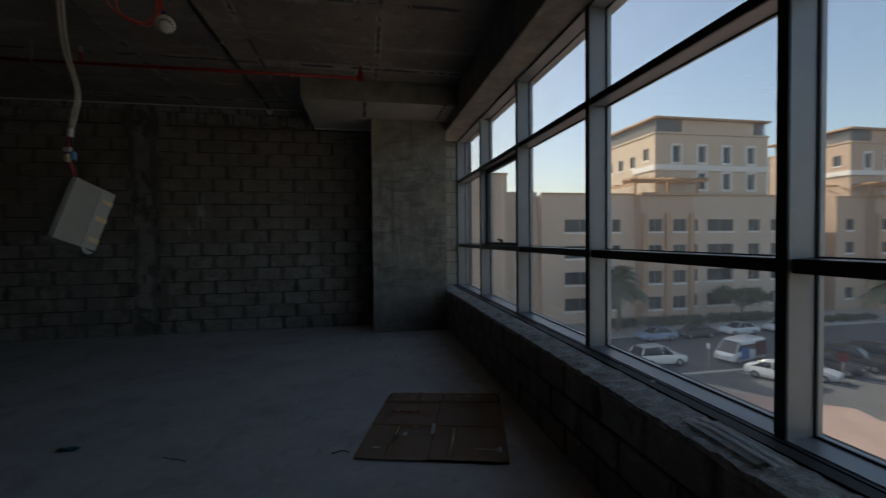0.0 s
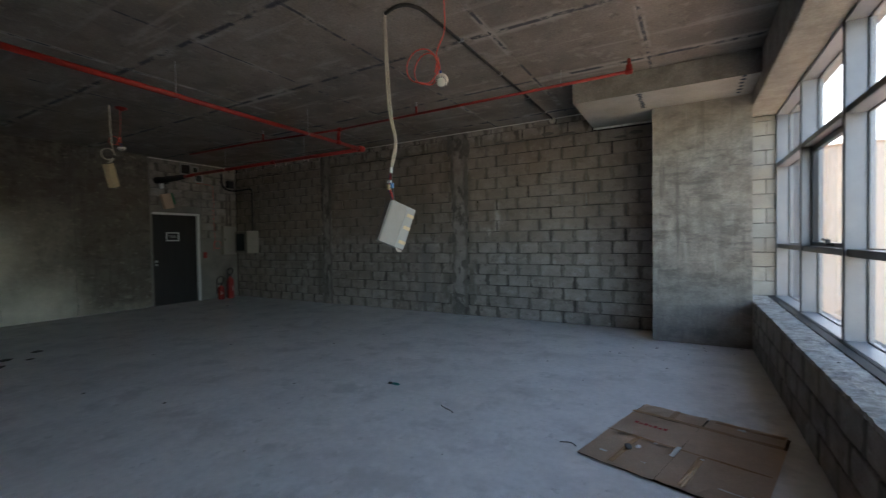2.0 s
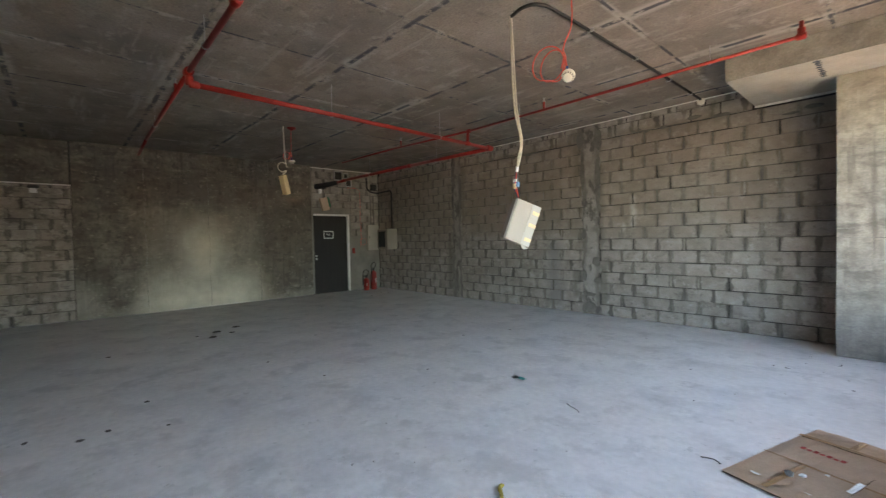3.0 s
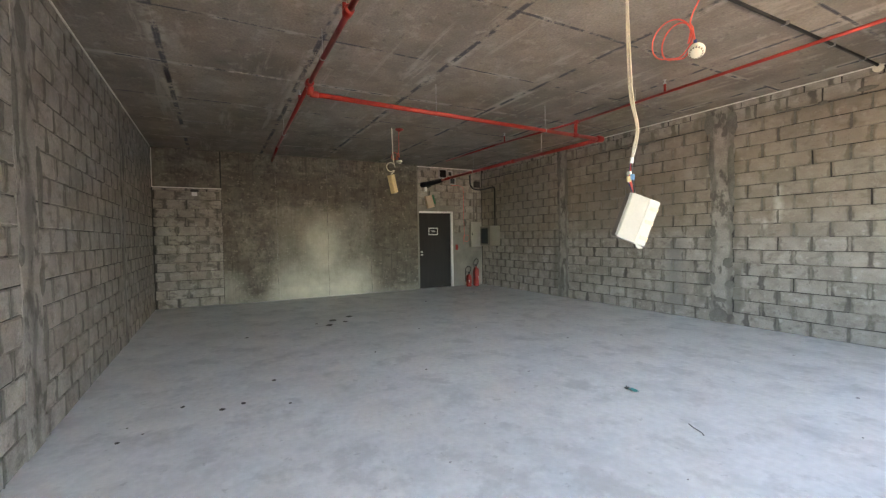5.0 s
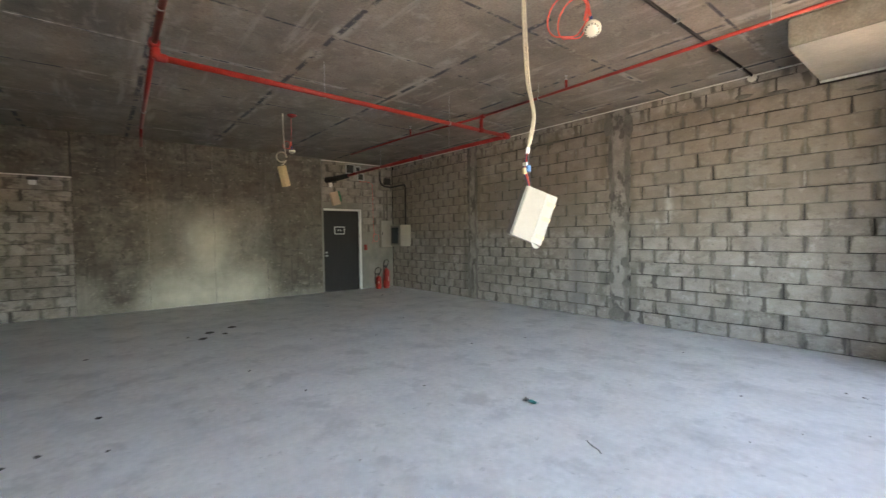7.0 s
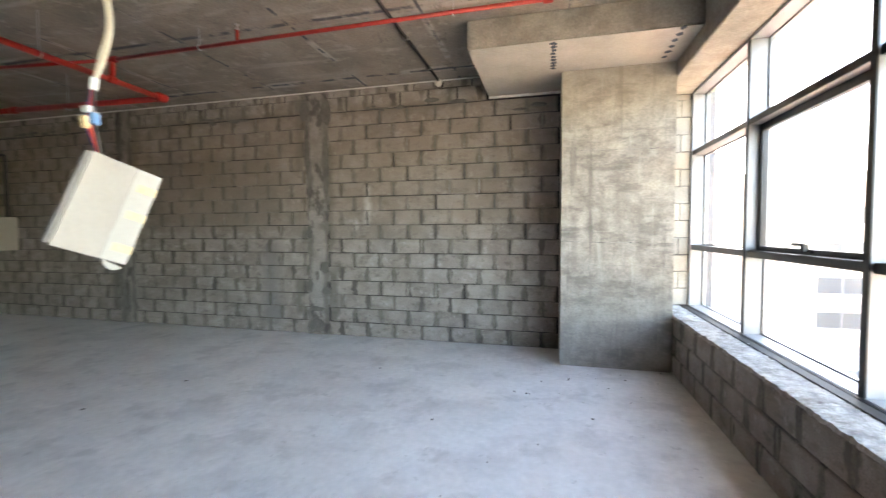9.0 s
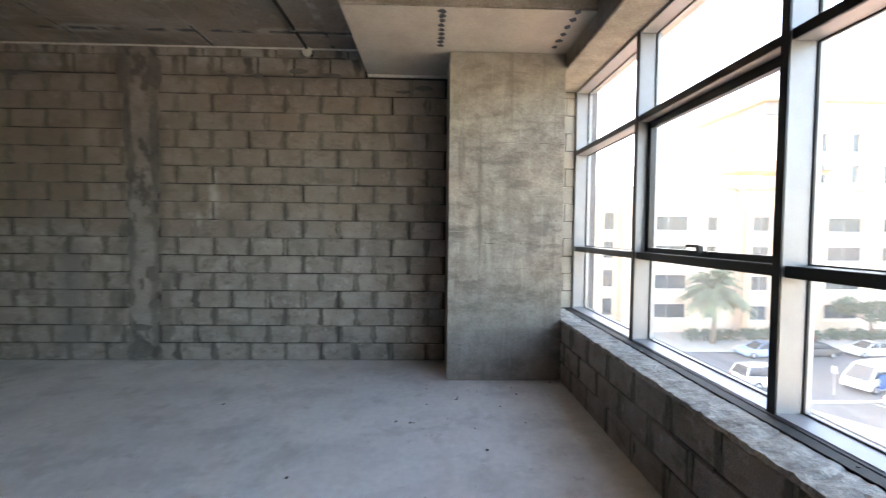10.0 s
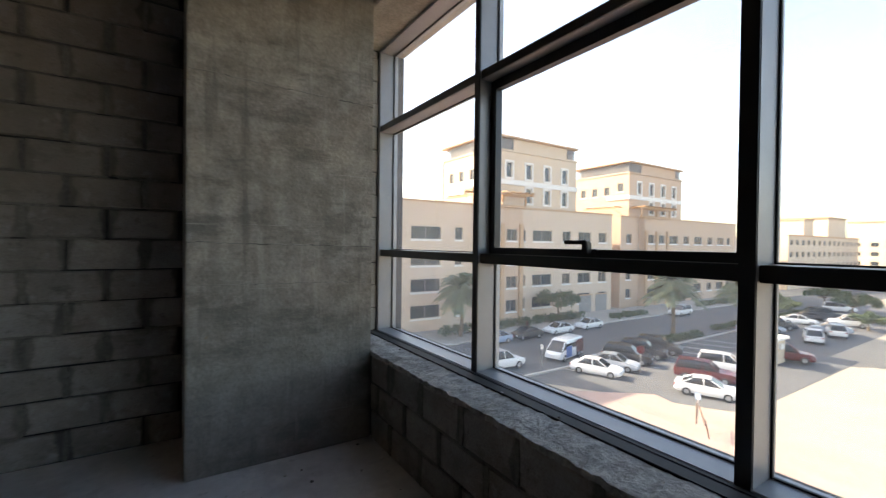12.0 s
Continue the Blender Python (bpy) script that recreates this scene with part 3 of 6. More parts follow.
for i in range(n + 1):
    y = YS + (YN + 0.01 - YS) * i / n
    rows.append([bm.verts.new((x, y, z)) for x, z in ((XE - rr.uniform(0.0, 0.006), 0.572 + rr.uniform(-0.012, 0.006)), (XE + rr.uniform(-0.002, 0.008), 0.596 + rr.uniform(-0.006, 0.004)),
                                                      (1.87 + rr.uniform(-0.015, 0.015), 0.602 + rr.uniform(-0.008, 0.008)), (1.96 + rr.uniform(-0.015, 0.015), 0.601 + rr.uniform(-0.007, 0.007)), (2.03, 0.598 + rr.uniform(-0.003, 0.003)))])
for p, q in zip(rows, rows[1:]):
    for j in range(4):
        bm.faces.new((p[j], p[j + 1], q[j + 1], q[j]))
part("cement_topping", bm, TOPPING, wall_east, "rough crumbling cement topping")

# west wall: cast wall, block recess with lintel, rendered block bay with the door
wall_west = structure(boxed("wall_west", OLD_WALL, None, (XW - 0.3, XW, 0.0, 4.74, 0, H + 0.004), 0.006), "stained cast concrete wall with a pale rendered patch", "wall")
for y in (1.12, 2.30, 3.40):
    bm = bmesh.new()
    tube(bm, [(XW + 0.001, y + 0.01 * math.sin(i), 0.02 + 3.36 * i / 20) for i in range(21)], [0.004 + 0.003 * math.sin(i * 2.3) for i in range(21)], 5)
    part("pour_line", bm, DAMP if y > 3 else CEMENT, wall_west)
for z, a, b in ((2.22, 0.05, 4.70), (1.12, 3.42, 4.70), (2.95, 0.3, 4.7)):
    bm = bmesh.new()
    tube(bm, [(XW + 0.001, a + (b - a) * i / 30, z + 0.008 * math.sin(i * 1.7)) for i in range(31)], [0.004 + 0.003 * math.sin(i * 2.9) for i in range(31)], 5)
    part("pour_line", bm, DAMP, wall_west)
recess = structure(boxed("wall_west_recess", MORTAR, None, (XW - 0.3, XW - 0.112, YS - 0.011, -0.001, 0, H + 0.003)), "block infill below a concrete lintel in a shallow recess", "wall")
boxed("lintel", OLD_WALL, recess, (XW - 0.112, XW - 0.06, YS + 0.02, -0.03, 2.58, H - 0.01), 0.004, "dark concrete lintel panel")
boxed("joint_filler", FOAM, recess, (XW - 0.11, XW - 0.05, YS + 0.005, -0.004, 2.562, 2.578))
boxed("joint_filler", FOAM, recess, (XW - 0.11, XW - 0.05, YS + 0.003, YS + 0.018, 2.58, H - 0.02))
wall_door = thing("wall_west_door", "rough rendered block bay round the entrance door", "wall", kind="structure")
bm = bmesh.new()
pierced(bm, 4.742, YN + 0.011, 0, H, [(4.80, 5.86, 0, 2.16)], 0.25)
bmesh.ops.transform(bm, matrix=pose(XW - 0.03, 0, 0, 0, 0, 90), verts=bm.verts)
part("rendered_face", bm, PLASTER, wall_door)
boxed("backing", PLASTER, wall_door, (XW - 0.34, XW - 0.28, 4.742, YN, 0, H))
boxed("joint_filler", FOAM, wall_door, (XW - 0.032, XW - 0.004, 4.76, YN - 0.06, 3.36, 3.378))

# ---- window band ----
window = thing("window_1", "band of grey aluminium windows with fixed panes and one opening sash", "window", kind="structure")
XI, XG = 2.10, 2.235
MULL = [5.470, 4.098, 2.712, 1.312, -0.088]            # far edge of each mullion
edges = [6.85] + MULL + [YS]
for y in MULL:
    boxed("mullion", ALU, window, (XI, 2.27, y - 0.050, y, 0.6, 2.983), 0.004)
    # dark strip: backlit shade of the mullion's room side put into colour
    boxed("mullion_shaded_face", ALU_DARK, window, (XI - 0.004, XI + 0.003, y - 0.048, y - 0.002, 0.602, 2.981), 0.001, "inner face strip coloured dark for its backlit shade")
boxed("jamb", ALU, window, (XI, 2.27, 6.81, 6.849, 0.6, 2.983), 0.004)
boxed("jamb", ALU, window, (XI, 2.27, YS, YS + 0.05, 0.6, 2.983), 0.004)
boxed("head_rail", ALU, window, (XI - 0.002, 2.27, YS, 6.848, 2.962, 2.982), 0.003)
boxed("sill_rail", ALU, window, (XI - 0.004, 2.272, YS, 6.848, 0.575, 0.612), 0.003)
boxed("gasket", RUBBER, window, (XI - 0.098, XI - 0.030, YS, 6.846, 0.582, 0.6065), 0.003, "black sealing strip along the sill")
boxed("gasket", RUBBER, window, (XI - 0.029, XI - 0.005, YS, 6.846, 0.582, 0.609), 0.003, "black sealing lip below the sill rail")
for i in range(6):
    y1 = edges[i] - (0.04 if i == 0 else 0.050)
    y0 = edges[i + 1] + (0.05 if i == 5 else 0)
    boxed("mid_rail", ALU_DARK, window, (XI + 0.012, 2.262, y0 + 0.001, y1 - 0.001, 1.238, 1.292), 0.003, "dark horizontal rail")
    boxed("transom", ALU, window, (XI + 0.012, 2.262, y0 + 0.001, y1 - 0.001, 2.290, 2.342), 0.003)
    # same backlit shade, coloured onto the transom's room side
    boxed("transom_shaded_face", ALU_DARK, window, (XI + 0.006, XI + 0.011, y0 + 0.002, y1 - 0.002, 2.292, 2.340), 0.001)
    for za, zb in ((0.612, 1.238), (1.292, 2.290), (2.342, 2.962)):
        pane = boxed("pane", GLASS, window, (XG, XG + 0.008, y0 + 0.001, y1 - 0.001, za + 0.001, zb - 0.001), 0, "clear, slightly dusty glass")
        pane.visible_shadow = False
        bm = bmesh.new()
        for d in ((y0, y0 + 0.008, za, zb), (y1 - 0.008, y1, za, zb), (y0 + 0.008, y1 - 0.008, za, za + 0.008), (y0 + 0.008, y1 - 0.008, zb - 0.008, zb)):
            box(bm, XG - 0.012, XG - 0.001, d[0] + 0.001, d[1] - 0.001, d[2] + 0.001, d[3] - 0.001)
        part("glazing_bead", bm, RUBBER, window)
# opening sash in the second bay
sa, sb = 4.101, 5.417
sash = bmesh.new()
for d in ((sa, sa + 0.035, 1.293, 2.288), (sb - 0.045, sb, 1.293, 2.288), (sa + 0.035, sb - 0.045, 1.293, 1.328), (sa + 0.035, sb - 0.045, 2.235, 2.288)):
    box(sash, XG - 0.055, XG - 0.013, d[0], d[1], d[2], d[3])
sash_ob = part("opening_sash", sash, ALU_DARK, window, "dark opening sash frame")
bm = bmesh.new()
box(bm, XG - 0.070, XG - 0.056, 4.665, 4.745, 1.302, 1.330)
box(bm, XG - 0.105, XG - 0.07, 4.690, 4.720, 1.312, 1.362)
box(bm, XG - 0.110, XG - 0.090, 4.690, 4.815, 1.350, 1.368)
soften(bm, 0.004)
part("handle", bm, ALU_DARK, sash_ob, "black lever window handle")


# ---- things in the room ----
RED = material("red pipe paint", (0.30, 0.015, 0.010), 0.45, var=0.15, scale=10, bump=0.05)
BLACK = material("black paint", (0.018, 0.017, 0.017), 0.5, var=0.25, scale=5, bump=0.05)
DOOR = material("dark brown door laminate", (0.014, 0.012, 0.011), 0.6, var=0.3, scale=3, grain=40, bump=0.06, stretch=(1, 4, 0.4))
STEEL = material("zinc steel", (0.45, 0.45, 0.44), 0.4, 0.8, var=0.15, scale=20, bump=0.05)
CREAM = material("cream plastic", (0.70, 0.66, 0.56), 0.45, var=0.05, scale=10, bump=0.03)
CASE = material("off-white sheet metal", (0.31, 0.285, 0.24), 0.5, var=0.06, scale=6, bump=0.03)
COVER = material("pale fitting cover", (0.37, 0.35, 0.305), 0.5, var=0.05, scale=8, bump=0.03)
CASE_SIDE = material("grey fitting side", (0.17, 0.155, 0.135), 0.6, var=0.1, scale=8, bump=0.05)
TAPE = material("old beige tape", (0.62, 0.47, 0.26), 0.6, var=0.15, scale=20, bump=0.05)
CABLE = material("cream cable sheath", (0.62, 0.56, 0.44), 0.6, var=0.1, scale=20, bump=0.05)
CABLE_RED = material("red fire cable", (0.72, 0.10, 0.075), 0.5, var=0.1, scale=20, bump=0.03)
CABLE_BLUE = material("blue wire", (0.02, 0.06, 0.25), 0.5, var=0.1, scale=20, bump=0.0)
CONNECTOR = material("light blue connector plastic", (0.10, 0.25, 0.48), 0.4, var=0.1, scale=20, bump=0.0)
CARD = material("brown cardboard", (0.58, 0.43, 0.315), 0.9, var=0.14, scale=4, grain=80, bump=0.12, stain=(0.48, 0.345, 0.24), stain_scale=2.5, stain_amount=0.5)
CARD_DARK = material("dark cardboard and gap shade", (0.10, 0.065, 0.04), 0.95, var=0.3, scale=30, bump=0.2)
PACK_TAPE = material("packing tape", (0.33, 0.18, 0.075), 0.35, var=0.15, scale=10, bump=0.05)
PRINT_RED = material("red print", (0.42, 0.06, 0.05), 0.8, var=0.3, scale=40, bump=0.0)
PAPER = material("white paper", (0.75, 0.75, 0.72), 0.8, var=0.08, scale=10, bump=0.1)
TEAL = material("teal plastic scrap", (0.03, 0.30, 0.28), 0.5, var=0.3, scale=30, bump=0.1)
CHIP = material("dark debris", (0.10, 0.095, 0.09), 0.9, var=0.5, scale=40, bump=0.3)
DUST = material("pale mortar crumb", (0.45, 0.44, 0.42), 0.95, var=0.3, scale=40, bump=0.3)
GREEN = material("green sign plastic", (0.02, 0.14, 0.07), 0.4, var=0.1, scale=20, bump=0.0)
DARK_GLASS = material("dark glazed panel", (0.03, 0.035, 0.04), 0.12, var=0.15, scale=4, bump=0.0)
MARK = material("dark blue marking paint", (0.035, 0.05, 0.07), 0.8, var=0.3, scale=20, bump=0.0)

# blue numbers smeared on the beam and pillar
for name_x, ys in ((0.59, [5.5 + 0.075 * i for i in range(9)]), (1.63, [5.47 + 0.12 * i for i in range(6)])):
    for i, y in enumerate(ys):
        bm = bmesh.new()
        rr = random.Random(i + int(name_x * 10))
        rim = [bm.verts.new((name_x + 0.036 * math.cos(q) * rr.uniform(0.5, 1.2), y + 0.042 * math.sin(q) * rr.uniform(0.5, 1.1), 3.1305)) for q in (2 * math.pi * j / 9 for j in range(9))]
        bm.faces.new(rim)
        structure(part("paint_mark", bm, MARK), "dark blue paint smear on the beam", "paint mark")

# entrance door
door = thing("door_1", "closed dark brown door with a small white-framed sign", "door", pose(XW - 0.05, 4.805, 0), kind="structure")
boxed("leaf", DOOR, door, (-0.05, 0.0, 0.012, 0.985, 0.012, 2.095), 0.004)
boxed("frame", WHITE, door, (-0.06, 0.05, 0.99, 1.05, 0.0, 2.10), 0.004, "white painted frame post")
boxed("frame", WHITE, door, (-0.06, 0.045, -0.003, 1.05, 2.102, 2.15), 0.004, "white painted frame head")
boxed("frame", DOOR, door, (-0.06, 0.005, -0.003, 0.010, 0.0, 2.10), 0.002)
sign = boxed("sign", BLACK, door, (0.0, 0.006, 0.29, 0.57, 1.49, 1.68), 0.002, "black sign plate")
for d in ((0.285, 0.575, 1.665, 1.687), (0.285, 0.575, 1.483, 1.505), (0.285, 0.307, 1.505, 1.665), (0.553, 0.575, 1.505, 1.665)):
    boxed("sign_border", WHITE, sign, (0.0065, 0.010, *d))
for i, (a, b, z) in enumerate(((0.36, 0.42, 1.60), (0.44, 0.48, 1.60), (0.38, 0.50, 1.572))):
    boxed("lettering", WHITE, sign, (0.0065, 0.008, a, b, z, z + 0.012))
for z in (0.94, 1.02):
    bm = bmesh.new()
    lathe(bm, [(0.024, 0), (0.024, 0.012), (0.012, 0.014), (0.012, 0.03), (0.026, 0.029), (0.026, 0.058), (0.016, 0.066)], 16, pose(0.0, 0.055, z, 0, 90, 0))
    part("door_knob" if z < 1 else "lock", bm, STEEL, door, "steel", True)
for z in (0.25, 1.05, 1.85):
    bm = bmesh.new()
    tube(bm, [(0.006, 0.988, z - 0.05), (0.006, 0.988, z + 0.05)], 0.008)
    part("hinge", bm, STEEL, door)

# sprinkler pipework: main from the door bay, cross pipe, two branches
def pipe_thing(label, points, radius, fittings=(), hangers=(), heads=(), bends=True):
    ob = thing("sprinkler_pipe", label, "pipe", group="sprinkler pipework")
    bm = bmesh.new()
    for a, b in zip(points, points[1:]):
        tube(bm, [a, b], radius, 14)
    part("pipe", bm, RED, ob, smooth=True)
    for p, d, r in fittings:
        bm = bmesh.new()
        v = Vector(d).normalized()
        tube(bm, [Vector(p) - v * r * 1.6, Vector(p) - v * r * 1.2, Vector(p) + v * r * 1.2, Vector(p) + v * r * 1.6], [r * 1.12, r * 1.32, r * 1.32, r * 1.12], 14)
        part("coupling", bm, RED, ob, smooth=True)
    for p in hangers:
        bm = bmesh.new()
        tube(bm, [(p[0], p[1], p[2] + radius), (p[0], p[1], H)], 0.004, 6)
        part("hanger_rod", bm, STEEL, ob)
        bm = bmesh.new()
        d = Vector(points[1]) - Vector(points[0])
        q = [Vector((0, math.cos(a), math.sin(a))) if abs(d.x) > abs(d.y) else Vector((math.cos(a), 0, math.sin(a))) for a in (2 * math.pi * i / 12 for i in range(13))]
        tube(bm, [Vector(p) + v * (radius + 0.004) for v in q], 0.006, 6)
        part("hanger_ring", bm, STEEL, ob)
    for p in heads:
        bm = bmesh.new()
        tube(bm, [p, (p[0], p[1], p[2] + 0.11)], 0.016, 10)
        rim = part("riser_nipple", bm, RED, ob)
        bm = bmesh.new()
        lathe(bm, [(0.017, 0), (0.017, 0.02), (0.008, 0.025), (0.008, 0.05), (0.02, 0.052), (0.02, 0.056), (0.004, 0.06)], 12, pose(p[0], p[1], p[2] + 0.11))
        part("sprinkler_head", bm, STEEL, ob)
    return ob


XC, YM, YB, ZM, ZB, ZW = -3.76, 5.57, 4.95, 3.02, 3.13, 3.22
pipe_thing("red main sprinkler pipe under the soffit", [(-8.75, 5.18, 2.93), (-8.4, 5.25, 2.96), (-6.0, 5.42, 3.0), (-3.84, YM, ZM)], 0.034, [((-3.86, YM - 0.005, ZM), (1, 0, 0), 0.034), ((-6.0, 5.42, 3.0), (1, 0.07, 0), 0.034)], [(-5.2, 5.49, 3.0), (-7.4, 5.32, 2.98)])
pipe_thing("red cross pipe with elbow and tees", [(-3.84, YM + 0.03, ZM), (XC + 0.12, 0.80, ZM), (XC + 0.13, 0.80, ZB)], 0.029,
           [((-3.83, YM - 0.03, ZM), (0, 1, 0), 0.04), ((-3.80, YB, ZM), (0, 1, 0), 0.029), ((XC + 0.12, 0.84, ZM), (0, 1, 0), 0.029), ((XC + 0.125, 0.80, ZM + 0.03), (0, 0, 1), 0.029)],
           [(-3.72, 2.4, ZM), (-3.78, 4.3, ZM)])
pipe_thing("thin red branch pipe along the block wall", [(-7.6, YB - 0.25, ZW), (-5.7, YB - 0.2, ZW), (-3.77, YB, ZW), (0.545, 4.91, ZW), (0.545, 4.92, 3.36)], 0.018,
           [((0.545, 4.91, ZW), (1, 0, 0), 0.024), ((0.545, 4.915, ZW + 0.04), (0, 0, 1), 0.024), ((-3.77, YB, ZW), (1, 0, 0), 0.026)], [(-2.7, YB - 0.01, ZW), (-0.2, YB - 0.02, ZW)], [(-2.27, YB - 0.01, ZW), (-5.4, YB - 0.2, ZW)])
bm = bmesh.new()
tube(bm, [(-3.80, YB, ZM), (-3.785, YB, ZW)], 0.026, 12)
tagged(part("sprinkler_riser", bm, RED, smooth=True), "short red riser pipe between cross pipe and branch", "pipe", "sprinkler pipework")
pipe_thing("red branch pipe over the open floor", [(XW + 0.02, 1.05, 3.25), (-7.4, 0.93, 3.19), (XC + 0.13, 0.79, ZB), (0.9, 0.72, ZB)], 0.024,
           [((XC + 0.13, 0.79, ZB), (1, 0, 0), 0.034), ((-2.0, 0.76, ZB), (1, 0, 0), 0.03)], [(-2.9, 0.77, ZB), (-6.2, 0.88, 3.16)], [(-2.1, 0.76, ZB), (-4.4, 0.82, ZB)])

# black conduit on the soffit
conduit = thing("conduit", "black conduit clipped to the concrete soffit", "conduit")
bm = bmesh.new()
tube(bm, spline([(-1.16, 2.80, H - 0.03), (-1.02, 2.78, H - 0.018), (-0.90, 2.86, H - 0.016), (-0.86, 3.2, H - 0.016), (-0.84, 5.0, H - 0.016), (-0.83, 6.6, H - 0.016), (-0.83, 6.80, H - 0.02)], 6), 0.016, 10)
part("pipe", bm, BLACK, conduit, smooth=True)
for y in (3.6, 4.6, 5.6, 6.4):
    boxed("clip", STEEL, conduit, (-0.872, -0.808, y - 0.008, y + 0.008, H - 0.036, H - 0.001), 0.002)
bm = bmesh.new()
lathe(bm, [(0.05, 0), (0.05, 0.03), (0.03, 0.04), (0.02, 0.05)], 16, pose(-0.83, YN - 0.005, H - 0.045, 90, 0, 0))
part("junction_box", bm, CREAM, conduit, "cream round junction box")

# light fitting hanging crooked on its cable
fit_m = pose(-1.065, 2.75, 1.54, 0, 21, 63)
fitting = thing("emergency_light", "off-white light fitting hanging crooked from its cable, with old tape", "light fitting")
FIT = []
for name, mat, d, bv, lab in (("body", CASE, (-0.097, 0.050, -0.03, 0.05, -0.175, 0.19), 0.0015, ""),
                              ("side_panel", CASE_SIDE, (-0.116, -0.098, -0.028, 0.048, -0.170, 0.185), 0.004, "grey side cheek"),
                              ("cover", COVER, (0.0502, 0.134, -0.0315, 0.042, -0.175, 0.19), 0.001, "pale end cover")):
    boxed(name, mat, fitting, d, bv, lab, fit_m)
for z in (-0.135, -0.005, 0.105):
    boxed("tape", TAPE, fitting, (0.070, 0.136, -0.0335, -0.0318, z, z + 0.03), 0, "peeling beige tape", fit_m)
bm = bmesh.new()
for i in range(9):
    a = math.pi * i / 8
    for w in (-0.034, -0.028):
        bm.verts.new((0.055 + 0.072 * i / 8, w, -0.175 - 0.032 * math.sin(a * 0.9) ** 0.7))
bm.verts.ensure_lookup_table()
for i in range(8):
    bm.faces.new((bm.verts[2 * i], bm.verts[2 * i + 2], bm.verts[2 * i + 3], bm.verts[2 * i + 1]))
bm.faces.new([bm.verts[2 * i] for i in range(9)])
bmesh.ops.transform(bm, matrix=fit_m, verts=bm.verts)
part("flap", bm, COVER, fitting, "loose white flap")
top = fit_m @ Vector((-0.07, 0.01, 0.19))
cord = thing("cable", "pair of cream cables hanging from the soffit", "cable")
for o in (-0.011, 0.011):
    bm = bmesh.new()
    tube(bm, spline([(-1.165 + o * 0.3, 2.80, H - 0.02), (-1.175 + o, 2.83, 2.95), (-1.165 + o, 2.85, 2.55), (-1.095 + o * 0.6, 2.83, 2.28), (-1.10 + o, 2.80, 2.12), (-1.10 + o * 0.2, 2.77, 2.03)], 6), 0.0078, 8)
    part("strand", bm, CABLE, cord, smooth=True)
bm = bmesh.new()
tube(bm, [(-1.10, 2.77, 2.035), (-1.102, 2.765, 1.99)], 0.014, 10)
part("tape_collar", bm, WHITE, cord, "white tape collar")
wires = thing("wire", "red, yellow and blue wire ends joining the fitting", "wire")
for k, (mat, off) in enumerate(((CABLE_RED, 0.0), (BLACK, 0.012), (CABLE_BLUE, -0.012), (CABLE_RED, -0.006))):
    bm = bmesh.new()
    tube(bm, spline([(-1.102 + off * 0.2, 2.765, 2.0), (-1.100 + off, 2.755, 1.93), (-1.096 + off * 1.6, 2.745, 1.86), (top.x * 0.6 - 1.092 * 0.4 + off, top.y * 0.6 + 2.74 * 0.4, 1.79), (top.x + off * 0.3, top.y, top.z)], 5), 0.006, 6)
    part("core", bm, mat, wires, smooth=True)
boxed("connector", WHITE, wires, (-1.122, -1.084, 2.73, 2.765, 1.90, 1.925), 0.004, "white terminal block")
boxed("connector", CONNECTOR, wires, (-1.094, -1.070, 2.735, 2.765, 1.855, 1.90), 0.004, "blue wire connector")
boxed("connector", TAPE, wires, (-1.112, -1.088, 2.715, 2.745, 1.840, 1.885), 0.004, "yellow wire connector")


def detector(x, y, z, top_y, coil, seed, tilt):
    """Smoke detector hanging on a coiled red cable."""
    ob = thing("smoke_detector", "cream smoke detector hanging on a coiled red cable", "smoke detector", group="smoke detectors")
    m = pose(x, y, z, tilt[0], tilt[1], 0)
    bm = bmesh.new()
    lathe(bm, [(0.05, 0.03), (0.052, 0.012), (0.05, 0.0), (0.044, -0.003), (0.040, -0.018), (0.030, -0.024), (0.012, -0.027)], 24, m)
    head = part("body", bm, CREAM, ob, smooth=True)
    bm = bmesh.new()
    for i in range(14):
        q = 2 * math.pi * i / 14
        c = m @ pose(0, 0, 0, 0, 0, math.degrees(q))
        v = box(bm, 0.031, 0.043, -0.005, 0.005, -0.021, -0.004)
        bmesh.ops.transform(bm, matrix=c, verts=v)
    part("vent", bm, CASE_SIDE, head)
    bm = bmesh.new()
    r = coil
    pts = [(x - 0.02, top_y, H), (x - 0.015, top_y, z + 0.45), (x - 0.02, y, z + 0.28)]
    turns = 2
    c = Vector((x - 0.16, y - 0.03, z + 0.14))
    for i in range(10, 16 * turns + 14):
        q = math.pi / 2 - 2 * math.pi * (i - 10) / 16 - 0.9
        pts.append(c + Vector((r * math.cos(q) * (1 - 0.004 * i), 0.05 * math.sin(q * 0.5) + 0.004 * (i % 16), r * 1.1 * math.sin(q) * (1 - 0.004 * i))))
    pts += [(x - 0.03, y, z + 0.17), (x - 0.01, y, z + 0.08), m @ Vector((0, 0, 0.03))]
    tube(bm, spline(pts, 3), 0.0055, 7)
    part("cable", bm, CABLE_RED, ob, "red coiled cable", True)
    bm = bmesh.new()
    tube(bm, [m @ Vector((0, 0, 0.03)), (x - 0.008, y, z + 0.085)], 0.009, 8)
    part("sleeve", bm, CABLE_BLUE, ob, "dark blue sleeve")
    return ob


detector(-0.585, 2.76, 2.665, 2.85, 0.135, 1, (-42, -22))
detector(-6.0, 2.83, 2.80, 2.83, 0.06, 2, (8, 4))
bm = bmesh.new()
